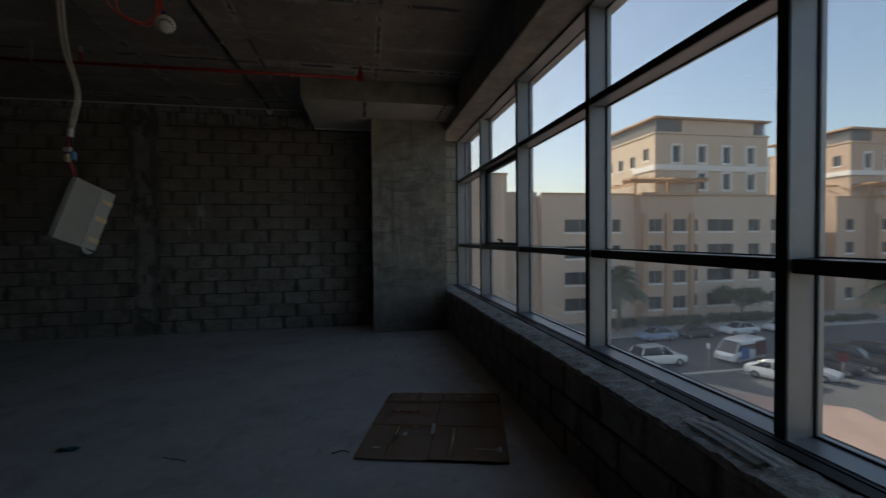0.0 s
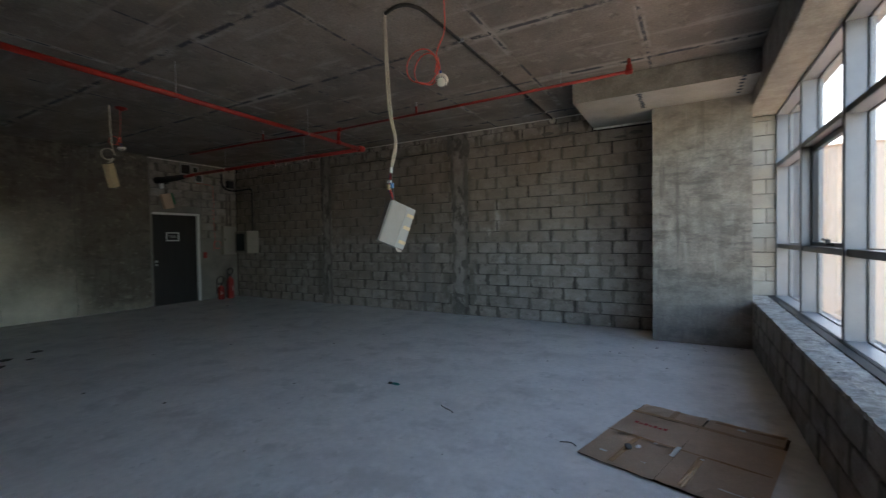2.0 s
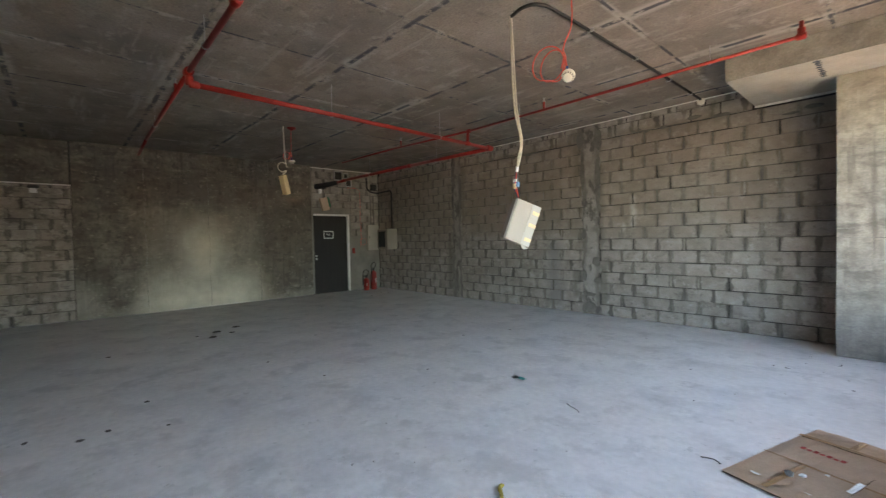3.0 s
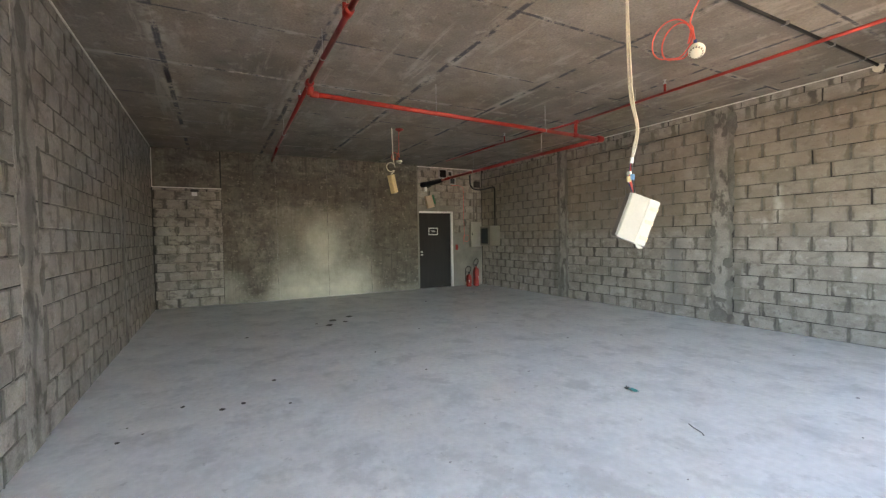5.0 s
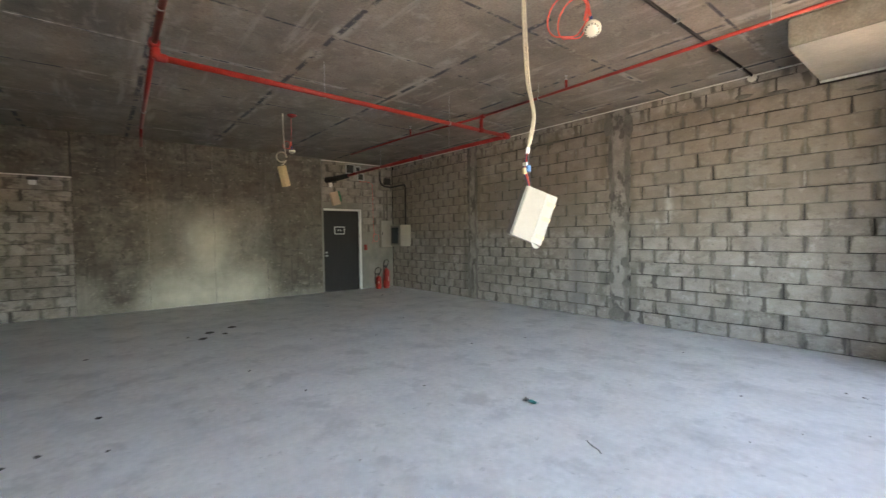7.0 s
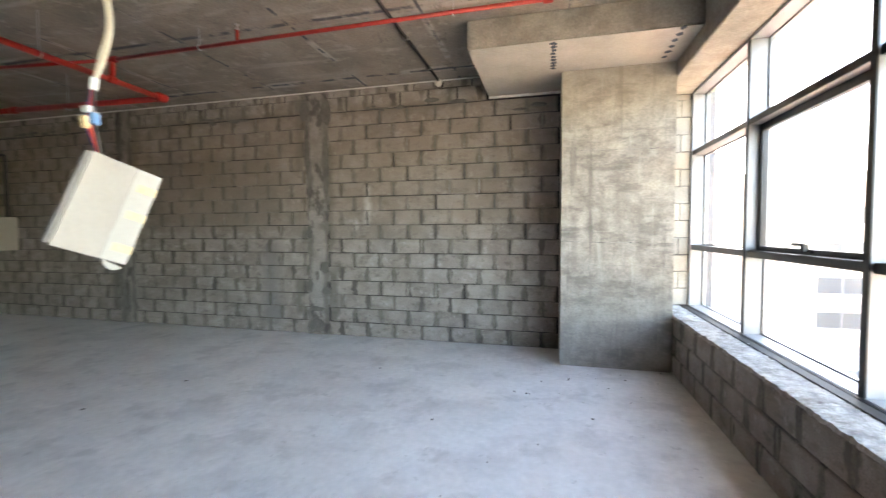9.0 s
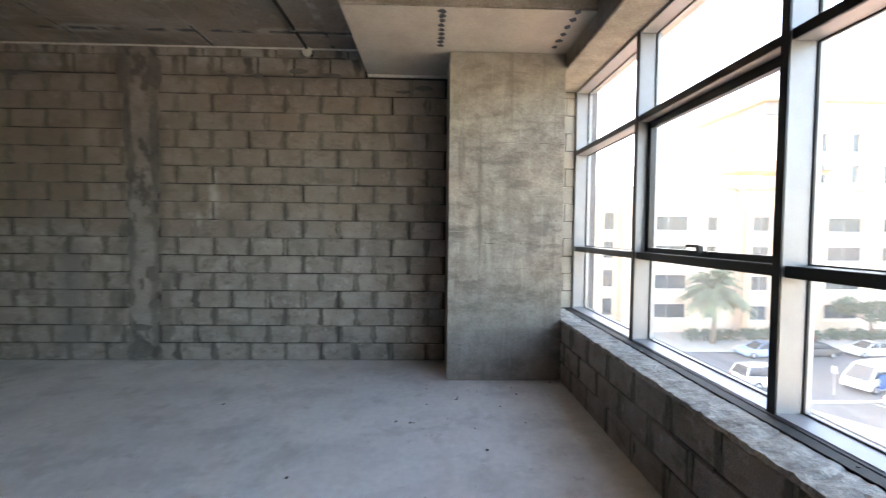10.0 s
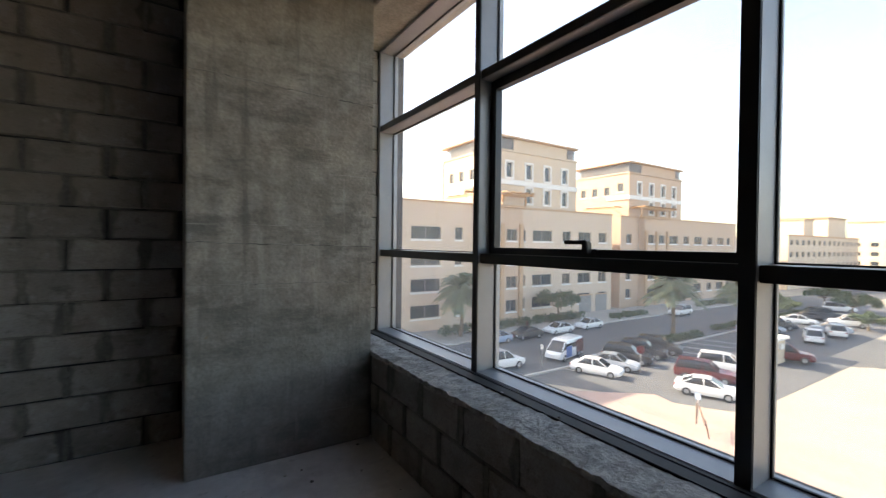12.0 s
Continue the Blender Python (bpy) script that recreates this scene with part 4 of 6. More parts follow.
lathe(bm, [(0.075, 0), (0.075, 0.02), (0.03, 0.04), (0.012, 0.05)], 16, pose(-6.0, 2.84, H, 180, 0, 0))
tagged(part("ceiling_rose", bm, RED), "red round cable box fixed to the soffit", "junction box")

# second fitting far back
box2 = thing("emergency_light", "brownish light fitting dangling by its cable over the floor", "light fitting")
m2 = pose(-6.0, 2.69, 2.40, 0, 18, -60)
boxed("body", TAPE, box2, (-0.055, 0.055, -0.045, 0.045, -0.165, 0.165), 0.006, "", m2)
boxed("end_cap", CARD_DARK, box2, (-0.05, 0.05, -0.04, 0.04, 0.166, 0.172), 0.002, "dark end cap", m2)
cord2 = thing("cable", "cream cable with a small loop hanging from the soffit", "cable")
bm = bmesh.new()
tube(bm, spline([(-6.0, 2.69, H), (-6.0, 2.70, 3.0), (-6.0, 2.72, 2.78)] + [(-6.0, 2.66 + 0.08 * math.cos(q), 2.70 + 0.08 * math.sin(q)) for q in (i * 0.7 for i in range(9))] + [(-5.99, 2.71, 2.62), tuple(m2 @ Vector((0, 0, 0.17)))], 4), 0.009, 7)
part("strand", bm, CABLE, cord2, smooth=True)

# over the door: black pipe end with brackets, hanging exit sign, open ducts
ducts = thing("pipe_stub", "black rubber-wrapped pipe end with brackets above the door", "pipe")
bm = bmesh.new()
tube(bm, spline([(XW + 0.04, 4.86, 2.86), (XW + 0.2, 4.95, 2.87), (XW + 0.42, 5.08, 2.90), (-8.72, 5.185, 2.93)], 5), [0.075, 0.07, 0.078, 0.072, 0.07, 0.065, 0.07, 0.075, 0.07, 0.066, 0.06, 0.066, 0.06, 0.056, 0.052, 0.05], 12)
part("wrap", bm, RUBBER, ducts, smooth=True)
boxed("bracket", BLACK, ducts, (XW - 0.02, XW + 0.3, 4.98, 5.02, 2.78, 2.81), 0.003)
boxed("valve", WHITE, ducts, (XW + 0.1, XW + 0.17, 4.90, 4.97, 2.68, 2.79), 0.006, "white valve body")
for y, z, w in ((5.42, 3.08, 0.26), (5.76, 2.92, 0.2), (5.70, 3.14, 0.16)):
    bm = bmesh.new()
    for d in ((y, y + 0.025, z, z + w), (y + w - 0.025, y + w, z, z + w), (y + 0.025, y + w - 0.025, z, z + 0.025), (y + 0.025, y + w - 0.025, z + w - 0.025, z + w)):
        box(bm, XW - 0.03, XW + 0.012, *d)
    ob = tagged(part("wall_duct", bm, STEEL), "open metal duct frame set high in the block wall", "duct", "wall ducts")
    boxed("opening", BLACK, ob, (XW - 0.028, XW - 0.012, y + 0.025, y + w - 0.025, z + 0.025, z + w - 0.025))
exit_sign = thing("exit_sign", "brown boxed exit sign hanging crooked above the door", "sign")
me_ = pose(XW + 0.12, 5.06, 2.40, 14, 0, -6)
boxed("body", CARD, exit_sign, (-0.05, 0.05, -0.10, 0.09, -0.17, 0.17), 0.006, "brown cardboard sleeve", me_)
boxed("panel", GREEN, exit_sign, (-0.04, 0.04, 0.092, 0.15, -0.10, 0.16), 0.006, "dark green sign panel", me_)
bm = bmesh.new()
tube(bm, spline([tuple(me_ @ Vector((0, 0.02, 0.17))), (XW + 0.1, 5.08, 2.66), (XW + 0.12, 5.0, 2.80)], 5), 0.006, 6)
part("wire", bm, BLACK, exit_sign)

# distribution board, conduits, glazed control box
board = thing("distribution_board", "white electrical distribution board on the wall", "electrical box", pose(XW - 0.03, 6.42, 1.12))
boxed("body", CASE, board, (0.0, 0.09, 0.0, 0.38, 0.0, 0.74), 0.006)
boxed("door", COVER, board, (0.091, 0.105, 0.012, 0.368, 0.012, 0.728), 0.004, "off-white board door")
boxed("latch", BLACK, board, (0.106, 0.112, 0.03, 0.05, 0.34, 0.42), 0.002)
for y in (6.56, 6.66):
    bm = bmesh.new()
    tube(bm, [(XW + 0.02, y, 1.86), (XW + 0.02, y, 2.72)], 0.016, 10)
    tagged(part("conduit", bm, CASE_SIDE, smooth=True), "grey vertical conduit above the distribution board", "conduit", "wall conduits")
glazed = thing("control_box", "beige fire control box with a dark glazed front", "control box", pose(-8.95, YN - 0.33, 1.15))
boxed("body", CASE, glazed, (0.0, 0.50, 0.0, 0.33, 0.0, 0.57), 0.008)
boxed("front_frame", CASE_SIDE, glazed, (0.02, 0.48, -0.012, -0.001, 0.02, 0.55), 0.004, "grey front frame")
boxed("glass", DARK_GLASS, glazed, (0.07, 0.40, -0.018, -0.013, 0.07, 0.50), 0.003, "dark glass pane")
bm = bmesh.new()
tube(bm, spline([(-8.62, YN - 0.05, 1.72), (-8.62, YN - 0.05, 2.3), (-8.62, YN - 0.05, 2.72), (-8.66, YN - 0.05, 2.80), (-8.8, YN - 0.05, 2.81), (XW + 0.06, YN - 0.05, 2.80), (XW + 0.06, YN - 0.2, 2.80), (XW + 0.06, YN - 0.34, 2.83), (XW + 0.05, YN - 0.42, 2.95), (XW + 0.05, YN - 0.43, 3.2)], 5), 0.024, 10)
tagged(part("black_conduit", bm, BLACK, smooth=True), "black conduit bending from the control box to the ceiling", "conduit")
tagged(boxed("junction_box", BLACK, None, (XW - 0.02, XW + 0.06, 6.58, 6.76, 2.86, 3.04), 0.006), "black square junction box high on the wall", "junction box")
tagged(boxed("alarm_call_point", RED, None, (XW - 0.03, XW + 0.02, 5.94, 6.01, 1.05, 1.20), 0.006), "small red fire alarm call point", "call point")
bm = bmesh.new()
tube(bm, spline([(XW - 0.01, 5.8, 2.9), (XW - 0.008, 6.15, 2.88), (XW - 0.008, 6.22, 2.7), (XW - 0.008, 6.22, 2.0), (XW - 0.005, 6.24, 1.5)] + [(XW + 0.0, 6.30 + 0.1 * math.cos(q), 1.38 + 0.1 * math.sin(q)) for q in (2.6 - i * 0.6 for i in range(12))] + [(XW, 6.2, 1.22)], 4), 0.0045, 6)
tagged(part("loose_wire", bm, CABLE_RED, smooth=True), "red wire with a loose coil on the wall", "wire")


def extinguisher(x, y, h, r, turn, group="fire extinguishers", label="red fire extinguisher with a black hose standing on the floor"):
    ob = thing("fire_extinguisher", label, "fire extinguisher", pose(x, y, 0, 0, 0, turn), group)
    bm = bmesh.new()
    lathe(bm, [(r * 0.92, 0), (r, 0.02), (r, h * 0.78), (r * 0.9, h * 0.86), (r * 0.55, h * 0.93), (r * 0.3, h * 0.95), (r * 0.3, h)], 20)
    part("cylinder", bm, RED, ob, smooth=True)
    bm = bmesh.new()
    q0, q1 = [], []
    for i in range(9):
        q = -0.9 + 1.8 * i / 8
        q0.append(bm.verts.new((1.012 * r * math.cos(q), 1.012 * r * math.sin(q), h * 0.32)))
        q1.append(bm.verts.new((1.012 * r * math.cos(q), 1.012 * r * math.sin(q), h * 0.62)))
    for i in range(8):
        bm.faces.new((q0[i], q0[i + 1], q1[i + 1], q1[i]))
    lab = part("label_sheet", bm, RED, ob, "printed red label")
    for k in range(4):
        boxed("print_bar", PAPER, lab, (r * 1.0, r * 1.022, -0.02, 0.02, h * (0.36 + 0.06 * k), h * (0.38 + 0.06 * k)))
    bm = bmesh.new()
    box(bm, -0.02, 0.02, -0.02, 0.02, h, h + 0.05)
    box(bm, -0.012, 0.012, -0.10, 0.03, h + 0.05, h + 0.065)
    box(bm, -0.012, 0.012, -0.10, 0.0, h + 0.02, h + 0.032)
    soften(bm, 0.004)
    part("valve", bm, BLACK, ob)
    bm = bmesh.new()
    tube(bm, spline([(0.0, 0.02, h + 0.03), (0.03, 0.06, h + 0.16), (0.02, -0.01, h + 0.22), (0.01, -0.09, h + 0.14), (0.03, -r - 0.02, h * 0.85), (0.03, -r - 0.02, h * 0.4)], 6), 0.011, 8)
    part("hose", bm, RUBBER, ob, smooth=True)
    return ob


extinguisher(-9.10, 6.46, 0.56, 0.085, 10)
extinguisher(-9.08, 6.20, 0.36, 0.075, -25, label="short red fire extinguisher with a white printed label")

# small fitting below the lintel
small = thing("junction_box", "white junction box with a dark cap below the lintel", "junction box", pose(XW - 0.09, -0.52, 2.40))
boxed("body", WHITE, small, (0, 0.06, -0.05, 0.05, 0, 0.08), 0.006)
boxed("cap", BLACK, small, (0.0, 0.05, -0.08, 0.08, 0.082, 0.14), 0.01)

# flattened cardboard box on the floor
corners = [Vector(c) for c in ((0.465, 2.630, 0.004), (1.405, 2.365, 0.004), (1.705, 3.490, 0.004), (0.775, 3.715, 0.004))]


def on_card(u, v, z=0.0):
    a, b, c, d = corners
    return (a * (1 - u) + b * u) * (1 - v) + (d * (1 - u) + c * u) * v + Vector((0, 0, z))


def sheet(bm, u0, u1, v0, v1, z, nu=6, nv=6, wave=0.0, thick=0.0):
    g = [[bm.verts.new(on_card(u0 + (u1 - u0) * i / nu, v0 + (v1 - v0) * j / nv, z + wave * noise.noise((i * 0.7 + u0 * 9, j * 0.7 + v0 * 7, 1.3)))) for j in range(nv + 1)] for i in range(nu + 1)]
    for i in range(nu):
        for j in range(nv):
            bm.faces.new((g[i][j], g[i + 1][j], g[i + 1][j + 1], g[i][j + 1]))
    if thick:
        bmesh.ops.solidify(bm, geom=bm.faces[:], thickness=thick)
    return bm


cardboard = thing("cardboard_sheet", "flattened brown cardboard box lying on the floor", "cardboard")
part("panel", sheet(bmesh.new(), 0.0, 0.48, 0.0, 0.80, 0.010, 8, 8, 0.006, 0.006), CARD, cardboard)
part("panel", sheet(bmesh.new(), 0.485, 1.0, 0.01, 0.80, 0.012, 8, 8, 0.006, 0.006), CARD, cardboard)
part("flap", sheet(bmesh.new(), 0.02, 0.49, 0.805, 0.99, 0.014, 8, 4, 0.008, 0.006), CARD, cardboard)
part("flap", sheet(bmesh.new(), 0.50, 0.98, 0.805, 1.0, 0.011, 8, 4, 0.008, 0.006), CARD, cardboard)
# sheet below the panels, its dark colour standing in for shade between them
part("lower_layer", sheet(bmesh.new(), 0.004, 0.996, 0.004, 0.99, 0.002, 4, 4, 0.0, 0.002), CARD_DARK, cardboard, "lower layer coloured dark for the shade in the gaps")
for d in ((0.0, 0.98, 0.79, 0.825), (0.55, 0.97, 0.93, 0.965), (0.20, 0.235, 0.02, 0.42), (0.60, 0.64, 0.03, 0.40), (0.26, 0.30, 0.83, 0.98), (0.0, 0.98, 0.405, 0.42)):
    part("tape_strip", sheet(bmesh.new(), *d, 0.0185, 8, 3, 0.004), PACK_TAPE, cardboard, "brown packing tape")
for i in range(7):
    part("print_bar", sheet(bmesh.new(), 0.10 + 0.034 * i, 0.126 + 0.034 * i, 0.60, 0.635 - 0.01 * (i % 2), 0.0195, 1, 1), PRINT_RED, cardboard, "red unreadable print")
for i, (u, v, w, h) in enumerate(((0.10, 0.10, 0.05, 0.02), (0.78, 0.12, 0.16, 0.012), (0.93, 0.10, 0.03, 0.06), (0.46, 0.30, 0.03, 0.14), (0.70, 0.90, 0.05, 0.03), (0.33, 0.38, 0.02, 0.02), (0.62, 0.36, 0.02, 0.02), (0.36, 0.12, 0.025, 0.012))):
    part("torn_patch", sheet(bmesh.new(), u, u + w, v, v + h, 0.020, 3, 3, 0.004), PAPER, cardboard, "white torn paper")


def crumb(name, x, y, z, size, mat, seed, label, flat=0.4):
    r = random.Random(seed)
    bm = bmesh.new()
    bmesh.ops.create_icosphere(bm, subdivisions=1, radius=size)
    for v in bm.verts:
        v.co = Vector((v.co.x * r.uniform(0.5, 1.3), v.co.y * r.uniform(0.4, 1.1), v.co.z * flat * r.uniform(0.6, 1.2)))
    low = min(v.co.z for v in bm.verts)
    ob = part(name, bm, mat)
    ob.matrix_world = pose(x, y, z - low, 0, 0, r.uniform(0, 180))
    return tagged(ob, label, "debris", "floor debris")


p = on_card(0.24, 0.22, 0.018)
crumb("rubble_lump", p.x, p.y, 0.024, 0.032, DAMP, 3, "brown crumbled lump on the cardboard", 0.6)
p = on_card(0.28, 0.26, 0.018)
crumb("paper_scrap", p.x, p.y, 0.024, 0.02, PAPER, 5, "small crumpled white paper on the cardboard", 0.6)

# scraps on the floor
scrap = thing("plastic_scrap", "crumpled teal and black plastic scrap on the floor", "debris", pose(-1.395, 3.14, 0))
for k, (mat, dx, s) in enumerate(((CHIP, -0.03, 0.035), (TEAL, 0.022, 0.042))):
    r = random.Random(60 + k)
    bm = bmesh.new()
    g = [[bm.verts.new((dx + s * (i / 4 - 0.5) * 2, s * (j / 4 - 0.5) * 1.3 + r.uniform(-0.008, 0.008), 0.003 + abs(r.gauss(0, 0.012)))) for j in range(5)] for i in range(5)]
    for i in range(4):
        for j in range(4):
            bm.faces.new((g[i][j], g[i + 1][j], g[i + 1][j + 1], g[i][j + 1]))
    bmesh.ops.solidify(bm, geom=bm.faces[:], thickness=0.002)
    part("fold", bm, mat, scrap, "black plastic fold" if k == 0 else "teal plastic fold")
for k, (x, y, s) in enumerate(((-3.41, 0.32, 0.035), (-3.09, -0.45, 0.025), (-2.84, -0.15, 0.035), (-2.9, 0.01, 0.028), (-2.70, 0.37, 0.02), (-2.57, -0.82, 0.02), (-2.83, -0.8, 0.014), (-2.65, -0.68, 0.013),
                               (-3.87, 1.56, 0.022), (-2.92, 1.80, 0.02), (-2.30, 2.70, 0.018), (-3.14, 4.09, 0.02), (-2.87, 4.84, 0.02), (-1.17, 5.65, 0.018), (-6.2, 1.6, 0.085), (-6.4, 1.95, 0.07), (-5.8, 1.45, 0.07), (-5.95, 1.75, 0.05),
                               (-6.05, 1.3, 0.03), (-4.4, 3.4, 0.02), (-5.2, 4.4, 0.022), (-4.8, 2.6, 0.018), (0.9, 4.9, 0.016), (0.4, 5.3, 0.014), (-0.3, 4.6, 0.016), (-7.2, 3.9, 0.03), (-7.9, 5.6, 0.04), (-5.6, 0.2, 0.03), (1.1, 5.6, 0.014), (0.75, 5.75, 0.018))):
    crumb("debris_chip", x, y, 0, s, CHIP, 70 + k, "small dark chip of debris on the screed", 0.18)
for k, (x, y, s) in enumerate(((-1.15, 1.10, 0.012), (-1.09, 1.22, 0.012), (-1.5, 1.6, 0.009), (-0.9, 1.4, 0.008), (-8.2, 6.1, 0.03), (-8.0, 6.2, 0.025), (-1.9, 2.2, 0.008), (-0.3, 2.2, 0.008), (0.5, 4.4, 0.01), (0.2, 4.1, 0.012), (0.0, 3.7, 0.008), (0.85, 5.2, 0.014))):
    crumb("mortar_crumb", x, y, 0, s, DUST, 120 + k, "pale crumb of dry mortar", 0.6)
bm = bmesh.new()
tube(bm, spline([(-0.72, 2.90, 0.006), (-0.66, 2.855, 0.012), (-0.60, 2.845, 0.005), (-0.56, 2.81, 0.006)], 4), 0.0035, 6)
tagged(part("twig", bm, CHIP), "thin dark bent strip on the floor", "debris", "floor debris")
bm = bmesh.new()
tube(bm, spline([(0.44, 2.72, 0.006), (0.40, 2.74, 0.012), (0.33, 2.73, 0.006)], 4), 0.004, 6)
tagged(part("wire_offcut", bm, CHIP), "short wire offcut beside the cardboard", "debris", "floor debris")
bm = bmesh.new()
tube(bm, spline([(-0.34, 1.60, 0.012), (-0.335, 1.56, 0.018), (-0.30, 1.53, 0.012), (-0.27, 1.50, 0.012)], 4), [0.006, 0.010, 0.012, 0.011, 0.009, 0.011, 0.013, 0.012, 0.010, 0.012, 0.012, 0.011, 0.010], 7)
tagged(part("yellow_scrap", bm, material("faded yellow plastic", (0.55, 0.42, 0.08), 0.6)), "faded yellow plastic scrap on the floor", "debris", "floor debris")

# folded sheet on the window ledge
sheet_ob = thing("paper_sheet", "flat folded white sheet lying on the window ledge", "paper")
for k, (xa, xb, ya, yb, za) in enumerate(((1.835, 1.945, 1.14, 1.50, 0.611), (1.865, 1.955, 1.10, 1.44, 0.617))):
    bm = bmesh.new()
    r = random.Random(9 + k)
    g = [[bm.verts.new((xa + (xb - xa) * i / 6 + 0.02 * j / 12, ya + (yb - ya) * j / 12, za + 0.004 * math.sin(i * 1.1 + k) ** 2 + 0.003 * r.random())) for j in range(13)] for i in range(7)]
    for i in range(6):
        for j in range(12):
            bm.faces.new((g[i][j], g[i + 1][j], g[i + 1][j + 1], g[i][j + 1]))
    bmesh.ops.solidify(bm, geom=bm.faces[:], thickness=0.002)
    part("fold", bm, PAPER, sheet_ob)

rr = random.Random(31)
for k in range(16):
    crumb("mortar_crumb", rr.uniform(1.82, 2.05), rr.uniform(1.8, 6.3), 0.608, rr.uniform(0.006, 0.016), DUST if k % 3 else CHIP, 300 + k, "crumb of dry mortar on the window ledge", 0.5)
for k in range(22):
    crumb("mortar_crumb", rr.uniform(0.2, 1.7), rr.uniform(5.2, 6.15), 0, rr.uniform(0.005, 0.013), CHIP if k % 2 else DUST, 340 + k, "small crumb of mortar near the pillar foot", 0.5)


# ---- outside ----
G = -10.6
SAND = material("pale sandy ground", (0.34, 0.29, 0.22), 0.95, var=0.12, scale=0.25, grain=3, bump=0.1, stain=(0.25, 0.21, 0.16), stain_scale=0.12, stain_amount=0.5)
ASPHALT = material("asphalt", (0.095, 0.093, 0.092), 0.9, var=0.15, scale=0.3, grain=12, bump=0.1, stain=(0.13, 0.126, 0.12), stain_scale=0.2, stain_amount=0.6)
PINK = material("pink paving", (0.37, 0.25, 0.20), 0.9, var=0.1, scale=0.5, grain=6, bump=0.1)
PALE = material("pale paving", (0.38, 0.34, 0.29), 0.9, var=0.1, scale=0.5, grain=6, bump=0.1)
KERB = material("kerb stone", (0.45, 0.42, 0.37), 0.9, var=0.12, scale=1.5, bump=0.1)
FACADE = material("beige painted render", (0.63, 0.485, 0.37), 0.9, var=0.06, scale=0.3, grain=8, bump=0.05, stain=(0.60, 0.48, 0.34), stain_scale=0.25, stain_amount=0.5)
FACADE_PALE = material("pale cream render", (0.62, 0.49, 0.36), 0.9, var=0.06, scale=0.3, grain=8, bump=0.05)
FACADE_BAY = material("rose-beige render", (0.56, 0.40, 0.285), 0.9, var=0.06, scale=0.3, grain=8, bump=0.05)
FACADE_ROSE = material("terracotta render", (0.50, 0.32, 0.19), 0.9, var=0.08, scale=0.3, grain=8, bump=0.05)
BAND = material("white stucco band", (0.78, 0.75, 0.70), 0.8, var=0.04, scale=1, bump=0.02)
TIMBER = material("orange stained timber", (0.42, 0.23, 0.10), 0.7, var=0.15, scale=2, bump=0.05)
ROOFING = material("grey roof deck", (0.32, 0.30, 0.28), 0.9, var=0.1, scale=0.5, bump=0.05)
LOUVRE = material("grey louvre", (0.26, 0.25, 0.24), 0.7, var=0.1, scale=2, bump=0.05)
PANE = material("tinted building glass", (0.035, 0.045, 0.05), 0.08, var=0.25, scale=0.3, bump=0.0)
FRAME = material("window frame paint", (0.30, 0.29, 0.27), 0.5, var=0.05, scale=2, bump=0.0)
TYRE = material("tyre rubber", (0.02, 0.02, 0.02), 0.85, var=0.1, bump=0.05)
RIM = material("alloy rim", (0.45, 0.45, 0.46), 0.3, 0.8, var=0.05, bump=0.0)
CAR_GLASS = material("car glass", (0.02, 0.024, 0.028), 0.05, var=0.05, bump=0.0)
LAMP_RED = material("red tail lamp", (0.35, 0.01, 0.01), 0.2, var=0.05, bump=0.0)
LAMP_CLEAR = material("clear head lamp", (0.6, 0.62, 0.65), 0.1, var=0.05, bump=0.0)
BARK = material("trunk bark", (0.16, 0.115, 0.075), 0.95, var=0.3, scale=6, bump=0.5)
LEAF = material("dusty leaves", (0.075, 0.10, 0.045), 0.75, var=0.3, scale=1.2, grain=10, bump=0.0, spread=0.35)
FROND = material("palm fronds", (0.10, 0.12, 0.06), 0.7, var=0.25, scale=1.2, grain=10, bump=0.0, spread=0.3)
HEDGE = material("hedge leaves", (0.06, 0.085, 0.035), 0.8, var=0.3, scale=1.5, grain=8, bump=0.0, spread=0.35)


def plate(name, mat, pts, z, label, category):
    bm = bmesh.new()
    bot = [bm.verts.new((x, y, z[0])) for x, y in pts]
    topv = [bm.verts.new((x, y, z[1])) for x, y in pts]
    bm.faces.new(topv)
    for i in range(len(pts)):
        bm.faces.new((bot[i], bot[(i + 1) % len(pts)], topv[(i + 1) % len(pts)], topv[i]))
    return structure(part(name, bm, mat), label, category)


def rect(x0, x1, y0, y1):
    return [(x0, y0), (x1, y0), (x1, y1), (x0, y1)]


bm = bmesh.new()
bm.faces.new([bm.verts.new((x, y, G)) for x, y in rect(-2500, 2500, -2500, 2500)])
structure(part("ground", bm, SAND), "pale sandy ground reaching the horizon", "ground")
plate("road", ASPHALT, rect(-120, 260, 31.5, 44.6), (G + 0.004, G + 0.02), "grey asphalt street along the buildings", "road")
plate("car_park", ASPHALT, [(26.5, 31.4), (35.5, 17.0), (62.0, 17.0), (62.0, 31.4)], (G + 0.004, G + 0.016), "asphalt car park beside the street", "road")
plate("far_car_park", ASPHALT, [(62.1, 19.5), (125, 19.5), (125, 31.4), (62.1, 31.4)], (G + 0.004, G + 0.016), "asphalt car park with rows of cars", "road")
plate("pavement_pink", PINK, [(3, 28.5), (25.5, 28.5), (33.2, 22.6), (31.0, 16.0), (24.0, 4.0), (3, 4.0)], (G, G + 0.14), "pinkish paved forecourt with a raised kerb", "pavement")
plate("pavement_far", PALE, rect(-60, 70.5, 44.9, 52.8), (G, G + 0.15), "pale pavement in front of the office building", "pavement")
plate("pavement_plaza", PALE, rect(71, 118, 44.9, 52.8), (G, G + 0.15), "pale sunlit plaza", "pavement")
